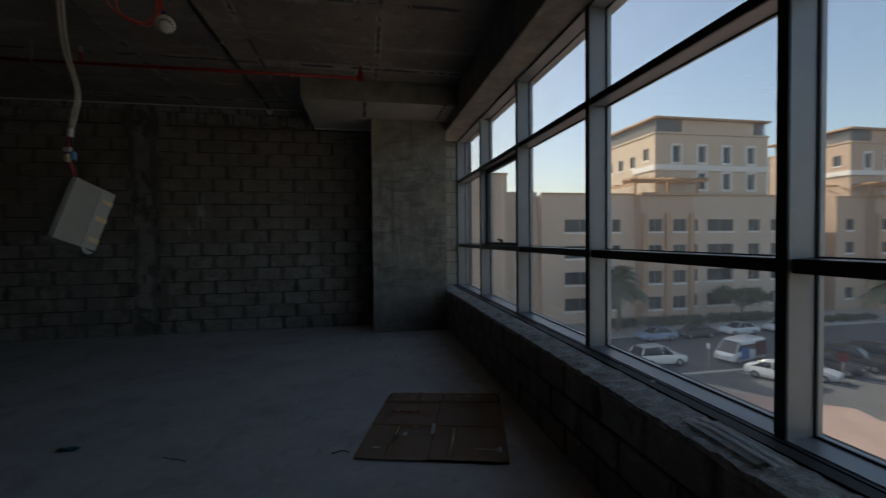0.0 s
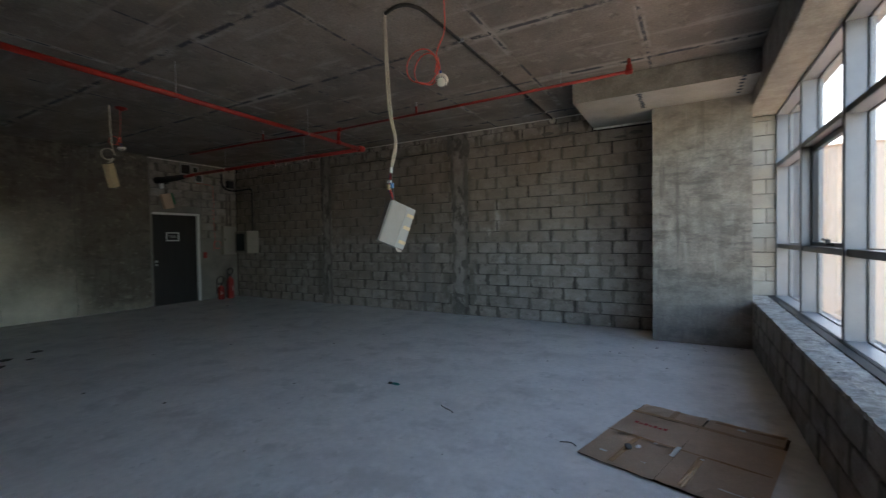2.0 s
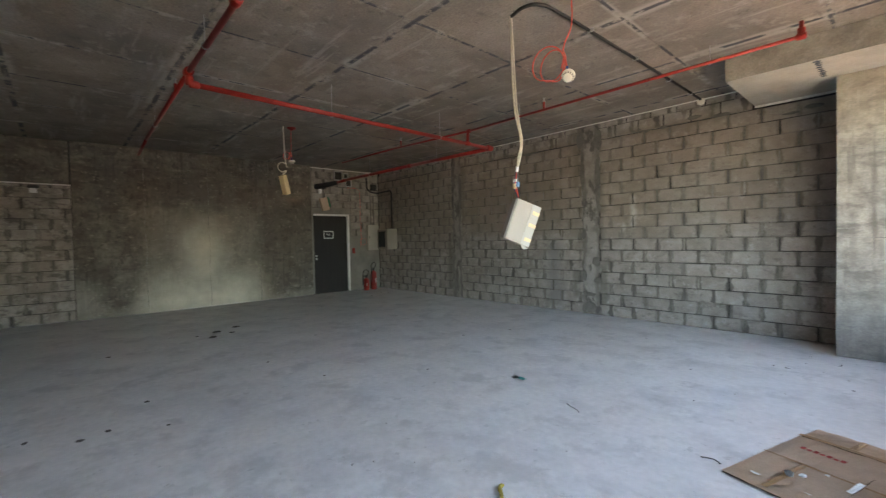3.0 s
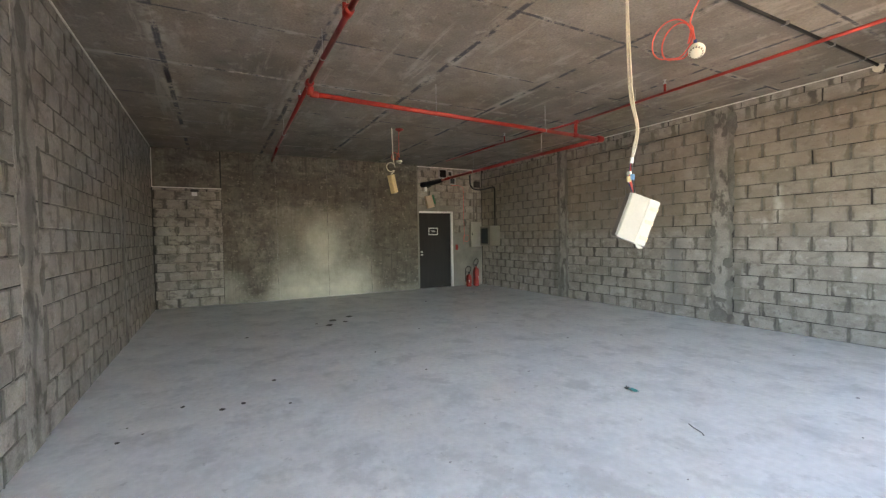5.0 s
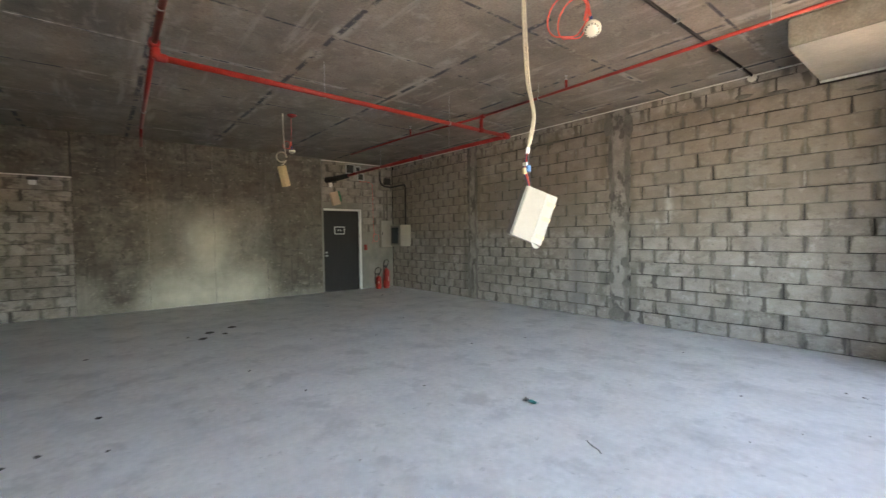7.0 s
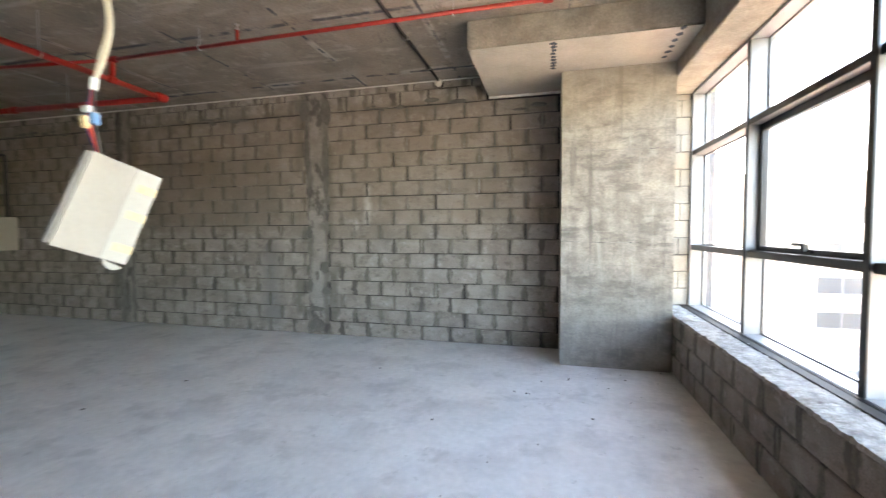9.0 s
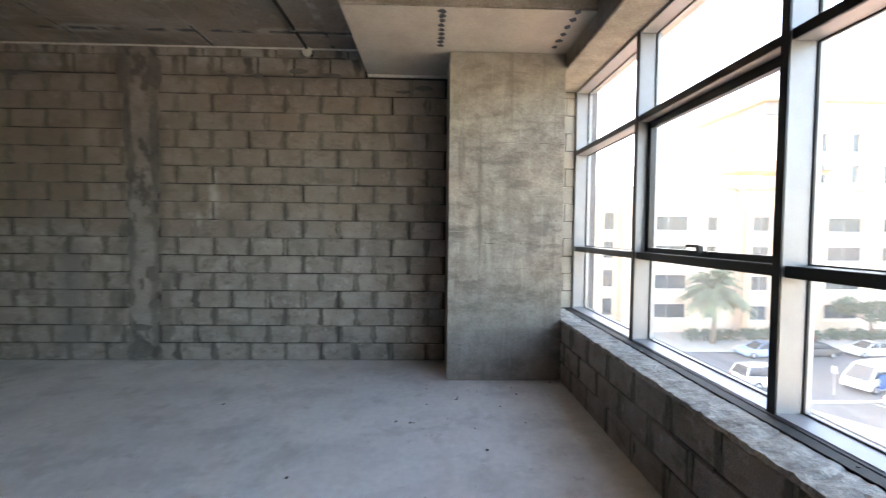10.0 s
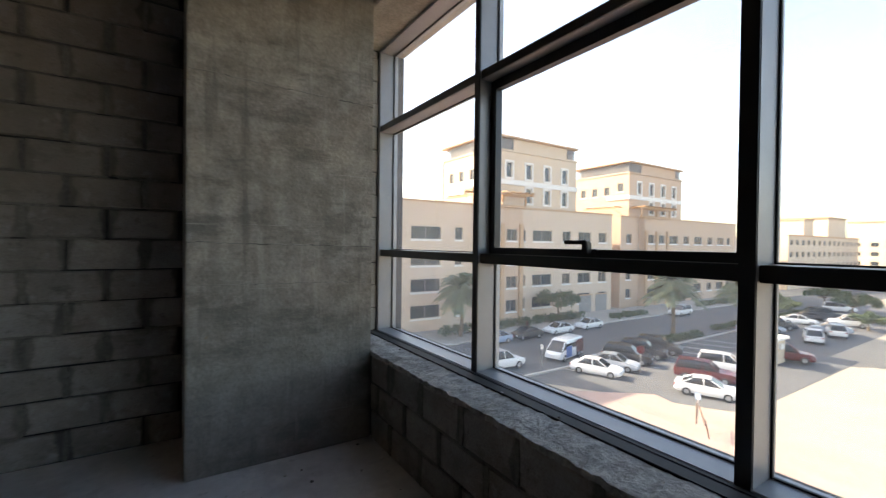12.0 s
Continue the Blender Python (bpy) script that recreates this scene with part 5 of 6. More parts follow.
for y in (44.75, 31.45):
    bm = bmesh.new()
    for i in range(90):
        box(bm, -60 + 2 * i, -60 + 2 * i + 1.98, y - 0.14, y + 0.14, G, G + 0.16)
    structure(part("kerb", bm, KERB), "row of pale kerb stones along the street", "kerb")

# rest of the building round the room: unseen masses added to block sun
structure(boxed("building_below", FACADE, None, (-24, 2.30, -30, 12, G, -0.26)), "unseen storeys added below the room to block sun", "wall")
structure(boxed("building_above", FACADE, None, (-24, 2.30, -30, 12, H + 0.26, 4.4)), "unseen mass added above the room to block sun", "wall")
structure(boxed("wall_behind_south", FACADE, None, (-24, 2.30, -30, YS - 0.21, -0.25, H + 0.25)), "unseen mass added beside the room to block sun", "wall")
structure(boxed("wall_behind_north", FACADE, None, (-24, 2.30, YN + 0.21, 12, -0.25, H + 0.25)), "unseen mass added beside the room to block sun", "wall")
structure(boxed("wall_behind_west", FACADE, None, (-24, XW - 0.35, YS - 0.2, YN + 0.2, -0.25, H + 0.25)), "unseen mass added behind the west wall to block sun", "wall")


def window_unit(name, w, h, parent, frame_mat, m):
    """Glazed window set back in its reveal: frame, mullion and panes."""
    ob = new(name)
    ob.parent = parent
    ob.matrix_basis = m
    bm = bmesh.new()
    t = 0.07
    for d in ((0, t, 0, h), (w - t, w, 0, h), (t, w - t, 0, t), (t, w - t, h - t, h)):
        box(bm, d[0], d[1], -0.04, 0.02, d[2], d[3])
    if w > 1.5:
        box(bm, w / 2 - 0.03, w / 2 + 0.03, -0.035, 0.02, t, h - t)
    part("window_frame", bm, frame_mat, ob)
    boxed("pane", PANE, ob, (0.01, w - 0.01, 0.021, 0.03, 0.01, h - 0.01))
    return ob


def side(parent, mat, m, width, z0, z1, wins, frame_mat, sill=True, depth=0.28):
    """One face of a building: render with real openings, window units and sills. wins: (u, z, w, h)."""
    bm = bmesh.new()
    pierced(bm, 0, width, z0, z1, [(u, u + w, z, z + h) for u, z, w, h in wins], depth)
    bmesh.ops.transform(bm, matrix=m, verts=bm.verts)
    part("wall", bm, mat, parent)
    kinds = {}
    for u, z, w, h in wins:
        loc = m @ pose(u, depth - 0.06, z)
        key = (round(w, 2), round(h, 2))
        if key in kinds:
            copy_thing(kinds[key], loc)
        else:
            kinds[key] = window_unit("window", w, h, parent, frame_mat, loc)
        if sill:
            boxed("sill", BAND if frame_mat is FRAME else frame_mat, parent, (u - 0.08, u + w + 0.08, -0.10, 0.06, z - 0.26, z - 0.02), 0, "", m)


def storeys(z_list, cols):
    return [(u, z, w, h) for z in z_list for u, w, h in cols]


ROWS = [2.05, -1.55, -5.15, -8.75]


def office(x0, x1, tower, bay, y, label, cols, seed, body_mat=FACADE, top=7.1, tower_mat=FACADE_PALE):
    """Four-storey office block with a projecting bay, a set-back tower, pergola and louvred plant corner."""
    ob = thing("office_building", label, "building")
    south = pose(x0, y, 0)
    side(ob, body_mat, south, x1 - x0, G, top, storeys(ROWS, [(u - x0, w, h) for u, w, h in cols]), FRAME)
    side(ob, body_mat, pose(x0, y + 20, 0, 0, 0, -90), 20, G, top, storeys(ROWS[:3], [(3, 1.6, 1.6), (8, 1.6, 1.6), (13, 1.6, 1.6)]), FRAME)
    boxed("wall", body_mat, ob, (x1 - 0.3, x1, y + 0.002, y + 20, G, top))
    boxed("wall", body_mat, ob, (x0, x1, y + 19.7, y + 20, G, top))
    boxed("roof", ROOFING, ob, (x0 + 0.01, x1 - 0.31, y + 0.3, y + 19.6, top - 0.9, top - 0.7))
    boxed("floor_backing", LOUVRE, ob, (x0 + 0.4, x1 - 0.4, y + 0.5, y + 0.6, G, top - 1))
    boxed("parapet", FACADE_ROSE, ob, (x0 - 0.15, x1 + 0.15, y - 0.15, y + 0.2, top, top + 0.28), 0.03, "terracotta coping")
    # bay with pilasters
    b0, b1 = bay
    mid = (b0 + b1) / 2
    bays = pose(b0, y - 1.2, 0)
    side(ob, FACADE_BAY, bays, b1 - b0, G, top - 0.1, storeys(ROWS, [(mid - b0 - 2.9, 2.1, 1.75), (mid - b0 + 0.9, 2.1, 1.75)]), FRAME)
    for x in (b0, b1 - 0.25):
        boxed("wall", FACADE_BAY, ob, (x, x + 0.25, y - 1.19, y + 0.05, G, top - 0.1))
    for x in (b0 + 0.05, mid - 0.45, b1 - 0.75):
        boxed("pilaster", FACADE_ROSE, ob, (x, x + 0.75, y - 1.5, y - 1.201, G, 4.6), 0.04, "terracotta pilaster")
    boxed("cornice", FACADE_ROSE, ob, (b0 - 0.2, b1 + 0.2, y - 1.6, y - 0.01, top - 0.1, top + 0.3), 0.04, "terracotta cornice")
    # tower
    t0, t1 = tower
    ty, tz = y + 1.0, 18.3
    tw = t1 - t0
    tall = [(0.18, 1.3, 2.4), (0.40, 1.3, 2.4), (0.62, 1.3, 2.4), (0.84, 1.3, 2.4)]
    wins = [(f * tw - 0.65, 12.1, w, h) for f, w, h in tall] + [(f * tw - 0.65, 8.2, w, h) for f, w, h in tall[1:]]
    side(ob, tower_mat, pose(t0, ty, 0), tw, top - 0.9, tz - 2.2, wins, BAND)
    for f, w, h in tall:
        for z in ((12.1, 8.2) if f > 0.2 else (12.1,)):
            bm = bmesh.new()
            u = t0 + f * tw - 0.65
            for d in ((u - 0.28, u, z - 0.28, z + h + 0.28), (u + w, u + w + 0.28, z - 0.28, z + h + 0.28), (u, u + w, z - 0.28, z), (u, u + w, z + h, z + h + 0.28)):
                box(bm, d[0], d[1], ty - 0.12, ty - 0.002, d[2], d[3])
            part("surround", bm, BAND, ob, "white window surround")
    side(ob, tower_mat, pose(t0, ty + 14, 0, 0, 0, -90), 14, top - 0.9, tz - 2.2, [(2.2, 12.0, 1.3, 1.7), (5.2, 12.0, 1.3, 1.7), (8.2, 12.0, 1.3, 1.7), (11.4, 12.6, 1.3, 1.7)], FRAME)
    boxed("wall", tower_mat, ob, (t1 - 0.3, t1, ty + 0.002, ty + 14, top - 0.9, tz - 2.2))
    boxed("wall", tower_mat, ob, (t0, t1, ty + 13.7, ty + 14, top - 0.9, tz - 2.2))
    boxed("band", BAND, ob, (t0 - 0.2, t1 + 0.2, ty - 0.22, ty - 0.121, 10.9, 11.7), 0.02, "white stucco band")
    boxed("band", BAND, ob, (t0 - 0.22, t0 - 0.002, ty - 0.12, ty + 5, 10.9, 11.7), 0.02, "white stucco band")
    boxed("band", tower_mat, ob, (t0 - 0.15, t1 + 0.15, ty - 0.2, ty + 14.1, tz - 2.19, tz - 1.9), 0.02)
    boxed("attic_wall", tower_mat, ob, (t0 + 4.6, t1 - 2.2, ty + 0.3, ty + 13.5, tz - 1.9, tz), 0.02)
    for xa, xb in ((t0 + 0.3, t0 + 4.5), (t1 - 2.1, t1 - 0.2)):
        bm = bmesh.new()
        for i in range(7):
            box(bm, xa, xb, ty + 0.2, ty + 0.35, tz - 1.85 + 0.26 * i, tz - 1.72 + 0.26 * i)
            box(bm, xa, xa + 0.14, ty + 0.36, ty + 13, tz - 1.85 + 0.26 * i, tz - 1.72 + 0.26 * i)
        part("louvre", bm, LOUVRE, ob, "grey plant louvre")
        boxed("plant_core", LOUVRE, ob, (xa + 0.4, xb, ty + 0.7, ty + 12.5, tz - 1.9, tz - 0.05))
    boxed("roof", FACADE_ROSE, ob, (t0 - 0.3, t1 + 0.3, ty - 0.3, ty + 14.3, tz, tz + 0.3), 0.05, "thin overhanging roof slab")
    # pergola
    for i in range(9):
        x = b0 - 1.4 + (b1 - b0 + 2.8) * i / 8
        boxed("pergola_beam", TIMBER, ob, (x, x + 0.18, y - 2.2, ty - 0.02, 9.2, 9.45))
    for yy in (y - 1.6, y + 0.2):
        boxed("pergola_beam", TIMBER, ob, (b0 - 1.9, b1 + 1.9, yy, yy + 0.22, 8.9, 9.19))
    for x in (b0 - 0.9, mid, b1 + 0.6):
        boxed("pergola_post", TIMBER, ob, (x, x + 0.25, y - 1.15, y - 0.9, top + 0.2, 8.9))
    for j in range(4):
        boxed("pergola_beam", TIMBER, ob, (t0 - 2.6, t0 - 0.25, ty + 1.5 + 2.2 * j, ty + 1.7 + 2.2 * j, 9.2, 9.45))
    boxed("pergola_beam", TIMBER, ob, (t0 - 2.6, t0 - 2.4, ty + 1, ty + 9, 8.9, 9.19))
    return ob


COLS1 = [(27.3, 4.7, 1.75), (34.4, 1.3, 1.75), (47.0, 1.0, 1.75), (49.6, 4.4, 1.75), (56.6, 2.0, 1.75), (60.6, 3.4, 1.75), (66.2, 2.2, 1.75)]
office(24.0, 70.0, (41.8, 61.0), (38.0, 46.2), 53.0, "beige four-storey office building with a set-back tower and pergola", COLS1, 1)
COLS2 = [(75.4, 1.6, 1.75), (90.6, 3.4, 1.75), (96.4, 2.2, 1.75), (101.0, 3.4, 1.75), (107.0, 2.2, 1.75), (111.5, 3.4, 1.75), (116.5, 1.6, 1.75)]
office(73.5, 121.0, (77.5, 97.0), (79.5, 88.0), 53.6, "beige office building with terracotta bay and white-banded tower", COLS2, 2, FACADE_BAY, tower_mat=FACADE_BAY)
# stair block at the near end
stair = thing("office_building", "plain beige end block with a raised parapet", "building")
side(stair, FACADE, pose(4.0, 51.5, 0), 14.6, G, 9.4, [], FRAME)
boxed("wall", FACADE, stair, (18.3, 18.6, 51.502, 66, G, 9.4))
boxed("roof", ROOFING, stair, (4.2, 18.2, 51.9, 66, 8.6, 8.8))
boxed("parapet", FACADE_ROSE, stair, (3.9, 18.75, 51.35, 51.8, 9.4, 9.65), 0.03)
side(stair, FACADE_PALE, pose(18.6, 54.5, 0), 5.39, G, 7.6, storeys(ROWS, [(3.6, 1.3, 2.2)]), FRAME)
boxed("roof", ROOFING, stair, (18.61, 23.9, 54.9, 66, 7.0, 7.2))


def low_block(x0, x1, y0, y1, top, towers, label, cols, rows=3, mat=FACADE_PALE):
    ob = thing("apartment_building", label, "building", group="far buildings")
    side(ob, mat, pose(x0, y0, 0), x1 - x0, G, top, [(cols * i + 1.2, G + 2.2 + 3.6 * j, cols * 0.45, 1.6) for i in range(int((x1 - x0) / cols)) for j in range(rows)], FRAME, sill=False)
    side(ob, mat, pose(x0, y1, 0, 0, 0, -90), y1 - y0, G, top, [(cols * i + 1.2, G + 2.2 + 3.6 * j, cols * 0.45, 1.6) for i in range(int((y1 - y0) / cols)) for j in range(rows)], FRAME, sill=False)
    boxed("roof", ROOFING, ob, (x0 + 0.02, x1, y0 + 0.02, y1, top - 0.3, top - 0.02))
    boxed("parapet", FACADE_ROSE, ob, (x0 - 0.2, x1 + 0.2, y0 - 0.2, y0 + 0.2, top, top + 0.4))
    for a, b, t in towers:
        boxed("tower", mat, ob, (a, b, y0 + 2, y1 - 1, top - 0.02, t))
        boxed("roof", FACADE_ROSE, ob, (a - 0.4, b + 0.4, y0 + 1.6, y1 - 0.6, t, t + 0.4))
    return ob


low_block(150, 215, 52, 72, 5.0, [(168, 176, 10.5), (190, 208, 12.0)], "pale beige building far down the street", 4.6, 4)
low_block(128, 146, 58, 74, 4.0, [], "pink-beige building beyond the plaza", 4.2, 4, FACADE)
low_block(225, 300, 40, 62, 6.0, [(240, 262, 12.5)], "pale far building behind the car park", 5.0, 4)
low_block(210, 290, -8, 14, 4.0, [(226, 250, 9.0)], "low far building across the open ground", 5.0, 4)
low_block(60, 78, 84, 100, 15.0, [], "distant pale office tower", 4.0, 6)


# cars
def car_body(bm, length, width, profile, tuck):
    """Lofts a side profile (x, low z, high z) across five stations, narrowing to the roof."""
    secs = []
    for x, lo, hi, w in profile:
        half = width / 2 * w
        sh = lo + (hi - lo) * 0.62
        pts = [(-half * 0.92, lo), (-half, lo + (hi - lo) * 0.3), (-half * 0.985, sh), (-half * tuck, hi), (half * tuck, hi), (half * 0.985, sh), (half, lo + (hi - lo) * 0.3), (half * 0.92, lo)]
        secs.append([bm.verts.new((x * length, y, z)) for y, z in pts])
    for a, b in zip(secs, secs[1:]):
        for i in range(8):
            bm.faces.new((a[i], a[(i + 1) % 8], b[(i + 1) % 8], b[i]))
    bm.faces.new(secs[0][::-1])
    bm.faces.new(secs[-1])
    return bm


def car(kind, paint, label, x, y, heading, category="car"):
    ob = thing(kind, label, category)
    if kind == "sedan":
        L, W, belt, roof, low = 4.6, 1.8, 0.92, 1.46, 0.22
        prof = [(-0.5, 0.42, 0.80, 0.86), (-0.47, 0.30, 0.95, 0.95), (-0.30, low, 0.98, 1), (0.18, low, 0.93, 1), (0.38, low, 0.84, 0.98), (0.47, 0.28, 0.72, 0.93), (0.5, 0.38, 0.60, 0.82)]
        cab = [(-0.38, 0.94, 0.97, 0.84), (-0.22, 0.94, 1.38, 0.84), (-0.10, 0.94, roof, 0.85), (0.06, 0.93, roof - 0.02, 0.85), (0.24, 0.90, 0.93, 0.86)]
    elif kind == "van":
        L, W, belt, roof, low = 5.0, 1.95, 1.15, 2.1, 0.25
        prof = [(-0.5, 0.4, 1.15, 0.95), (-0.48, low, 1.2, 1), (0.30, low, 1.18, 1), (0.44, 0.3, 1.0, 0.98), (0.5, 0.38, 0.75, 0.88)]
        cab = [(-0.495, 1.14, 1.95, 0.94), (-0.47, 1.14, roof, 0.93), (0.10, 1.14, roof, 0.93), (0.24, 1.13, 1.95, 0.92), (0.42, 1.0, 1.06, 0.92)]
    else:
        L, W, belt, roof, low = 4.8, 1.92, 1.1, 1.82, 0.3
        prof = [(-0.5, 0.5, 1.02, 0.90), (-0.475, 0.36, 1.12, 0.97), (0.16, low, 1.10, 1), (0.40, low, 1.02, 0.98), (0.48, 0.36, 0.90, 0.93), (0.5, 0.45, 0.72, 0.85)]
        cab = [(-0.485, 1.08, 1.14, 0.88), (-0.43, 1.08, 1.74, 0.87), (-0.20, 1.08, roof, 0.87), (0.06, 1.08, roof - 0.04, 0.87), (0.22, 1.05, 1.10, 0.87)]
    bm = bmesh.new()
    car_body(bm, L, W, prof, 0.93)
    body = part("body", bm, paint, ob, smooth=False)
    bm = bmesh.new()
    car_body(bm, L, W, cab, 0.84)
    part("windows", bm, CAR_GLASS, ob, "dark car glazing")
    # roof skin and pillars
    bm = bmesh.new()
    z, za, zb = roof + 0.035, cab[1][2] + 0.05, cab[3][2] + 0.025
    a, b = cab[1][0] * L + 0.02, cab[3][0] * L + 0.05
    vs = [bm.verts.new(p) for p in ((a, -W * 0.365, za), (b, -W * 0.365, zb), (b, W * 0.365, zb), (a, W * 0.365, za), ((a + b) / 2, -W * 0.37, z), ((a + b) / 2, W * 0.37, z))]
    bm.faces.new((vs[0], vs[4], vs[5], vs[3]))
    bm.faces.new((vs[4], vs[1], vs[2], vs[5]))
    bmesh.ops.solidify(bm, geom=bm.faces[:], thickness=-0.02)
    part("roof", bm, paint, ob)
    for sgn in (-1, 1):
        bm = bmesh.new()
        for xa, za, xb, zb in ((cab[0][0], cab[0][2], cab[1][0], cab[1][2]), (-0.04, belt, -0.05, roof), (cab[-1][0], cab[-1][2], cab[-2][0], cab[-2][2])):
            tube(bm, [(xa * L, sgn * W * 0.455, za), (xb * L, sgn * W * 0.372, zb)], 0.045, 6)
        part("pillars", bm, paint, ob)
    for px in (-0.30, 0.31):
        for sgn in (-1, 1):
            r = 0.32 if kind == "sedan" else 0.37
            bm = bmesh.new()
            lathe(bm, [(r * 0.62, -0.10), (r * 0.95, -0.10), (r, -0.06), (r, 0.06), (r * 0.95, 0.10), (r * 0.62, 0.10)], 18, pose(px * L, sgn * (W / 2 - 0.09), r, 90, 0, 0))
            wheel = part("wheel", bm, TYRE, ob, "black tyre")
            bm = bmesh.new()
            lathe(bm, [(r * 0.6, -0.105), (r * 0.6, 0.105), (r * 0.1, 0.112)], 10, pose(px * L, sgn * (W / 2 - 0.09), r, 90 if sgn < 0 else -90, 0, 0))
            part("rim", bm, RIM, wheel, "silver rim")
    zl = 0.66 if kind == "sedan" else 0.82
    for sgn in (-1, 1):
        boxed("headlight", LAMP_CLEAR, ob, (0.465 * L, 0.497 * L, sgn * W * 0.33 - 0.18, sgn * W * 0.33 + 0.18, zl - 0.08, zl + 0.06), 0.03)
        boxed("tail_light", LAMP_RED, ob, (-0.503 * L, -0.47 * L, sgn * W * 0.38 - 0.12, sgn * W * 0.38 + 0.12, zl, zl + 0.18), 0.02)
    ob.matrix_world = pose(x, y, G + 0.02, 0, 0, heading)
    return ob


def paint(name, c):
    return material(name, c, 0.25, 0.1, var=0.03, scale=2, bump=0.0)


P_WHITE, P_SILVER, P_DARK, P_RED, P_BLUE = paint("white car paint", (0.78, 0.78, 0.77)), paint("silver car paint", (0.42, 0.45, 0.48)), paint("dark car paint", (0.03, 0.032, 0.038)), paint("red car paint", (0.11, 0.012, 0.016)), paint("light blue car paint", (0.30, 0.38, 0.50))
sed_w = car("sedan", P_WHITE, "white saloon car parked in the street bay", 34.0, 28.7, -67)
copy_thing(sed_w, pose(36.9, 20.4, G + 0.02, 0, 0, -67))
for x, y, h in ((45.1, 43.3, 180), (51.6, 43.4, 180), (68.5, 29.0, -67), (84.0, 29.0, -67)):
    copy_thing(sed_w, pose(x, y, G + 0.02, 0, 0, h))
sed_s = car("sedan", P_SILVER, "silver saloon car parked beside a white one", 37.0, 29.0, -67)
for x, y, h in ((72, 29.2, -67), (79.5, 24.0, 113), (100, 37.0, 180)):
    copy_thing(sed_s, pose(x, y, G + 0.02, 0, 0, h))
sed_b = car("sedan", P_BLUE, "light blue car parked at the far kerb", 33.6, 43.0, 180)
sed_d = car("sedan", P_DARK, "dark saloon car parked at the kerb", 38.9, 43.1, 180)
copy_thing(sed_d, pose(91, 29.3, G + 0.02, 0, 0, -67))
suv_d = car("suv", P_DARK, "dark off-road car in the parking row", 40.2, 29.6, -67)
for x, y, h in ((43.6, 30.0, -67), (46.9, 30.2, -67), (76, 29.2, -67), (95, 28.8, -67)):
    copy_thing(suv_d, pose(x, y, G + 0.02, 0, 0, h))
suv_r = car("suv", P_RED, "dark red off-road car in the car park", 40.8, 22.4, -67)
copy_thing(suv_r, pose(55.6, 21.4, G + 0.02, 0, 0, -67))
suv_w = car("suv", P_WHITE, "white off-road car in the car park", 45.2, 22.6, -67)
for x, y, h in ((75.5, 43.0, 180), (27.4, 34.6, 0), (69.8, 23.2, 20), (77.0, 22.8, 20), (88, 24.2, 113), (107, 30, -67)):
    copy_thing(suv_w, pose(x, y, G + 0.02, 0, 0, h))
van = car("van", P_WHITE, "white van with blue and red panels on the street", 35.8, 34.2, 194, "van")
bm = bmesh.new()
car_body(bm, 5.0, 1.95, [(-0.497, 1.62, 1.98, 0.95), (-0.47, 1.62, 2.115, 0.95), (0.10, 1.62, 2.115, 0.94), (0.22, 1.66, 1.98, 0.935)], 0.9)
part("upper_shell", bm, P_WHITE, van, "white upper body and roof")
boxed("decal", material("blue van panel", (0.03, 0.12, 0.35), 0.3, var=0.05, bump=0.0), van, (0.1, 1.3, 0.96, 0.99, 0.4, 1.5), 0.01, "blue side panel")
boxed("decal", P_RED, van, (-2.52, -0.9, 0.96, 0.985, 0.5, 1.9), 0.01, "red rear panel")


# planting
def leafy(bm, centre, spread, count, size, r):
    for _ in range(count):
        d = Vector((r.gauss(0, 1), r.gauss(0, 1), r.gauss(0, 0.8)))
        d = d.normalized() * r.random() ** 0.4
        c = Vector(centre) + Vector((d.x * spread[0], d.y * spread[1], d.z * spread[2]))
        m = pose(c.x, c.y, c.z, r.uniform(0, 180), r.uniform(0, 180), r.uniform(0, 360))
        s = size * r.uniform(0.6, 1.3)
        bm.faces.new([bm.verts.new(m @ Vector(p)) for p in ((-s, 0, 0), (0, -s * 0.4, 0.05 * s), (s, 0, 0), (0, s * 0.4, 0.05 * s))])


def tree(x, y, height, wide, seed, label):
    r = random.Random(seed)
    ob = thing("tree", label, "tree", pose(x, y, G + 0.1), "trees")
    bm = bmesh.new()
    tube(bm, [(0, 0, 0), (0.08, 0.03, height * 0.25), (0.0, 0.1, height * 0.5)], [0.2, 0.16, 0.12], 8)
    ends = []
    for i in range(7):
        q = 2 * math.pi * i / 7 + r.uniform(-0.3, 0.3)
        e = Vector((wide * 0.6 * math.cos(q), wide * 0.6 * math.sin(q), height * r.uniform(0.62, 0.85)))
        ends.append(e)
        tube(bm, spline([(0, 0.1, height * 0.45), e * 0.5 + Vector((0, 0, height * 0.2)), e], 4), [0.09, 0.08, 0.07, 0.06, 0.05, 0.045, 0.04, 0.035, 0.03], 6)
    part("trunk", bm, BARK, ob)
    bm = bmesh.new()
    for e in ends + [Vector((0, 0, height * 0.9)), Vector((wide * 0.2, -wide * 0.3, height * 0.8))]:
        for _ in range(3):
            leafy(bm, e + Vector((r.gauss(0, wide * 0.16), r.gauss(0, wide * 0.16), r.gauss(0, height * 0.06))), (wide * 0.27, wide * 0.27, height * 0.13), 110, 0.22, r)
    part("crown", bm, LEAF, ob, "dusty green leaves")
    return ob


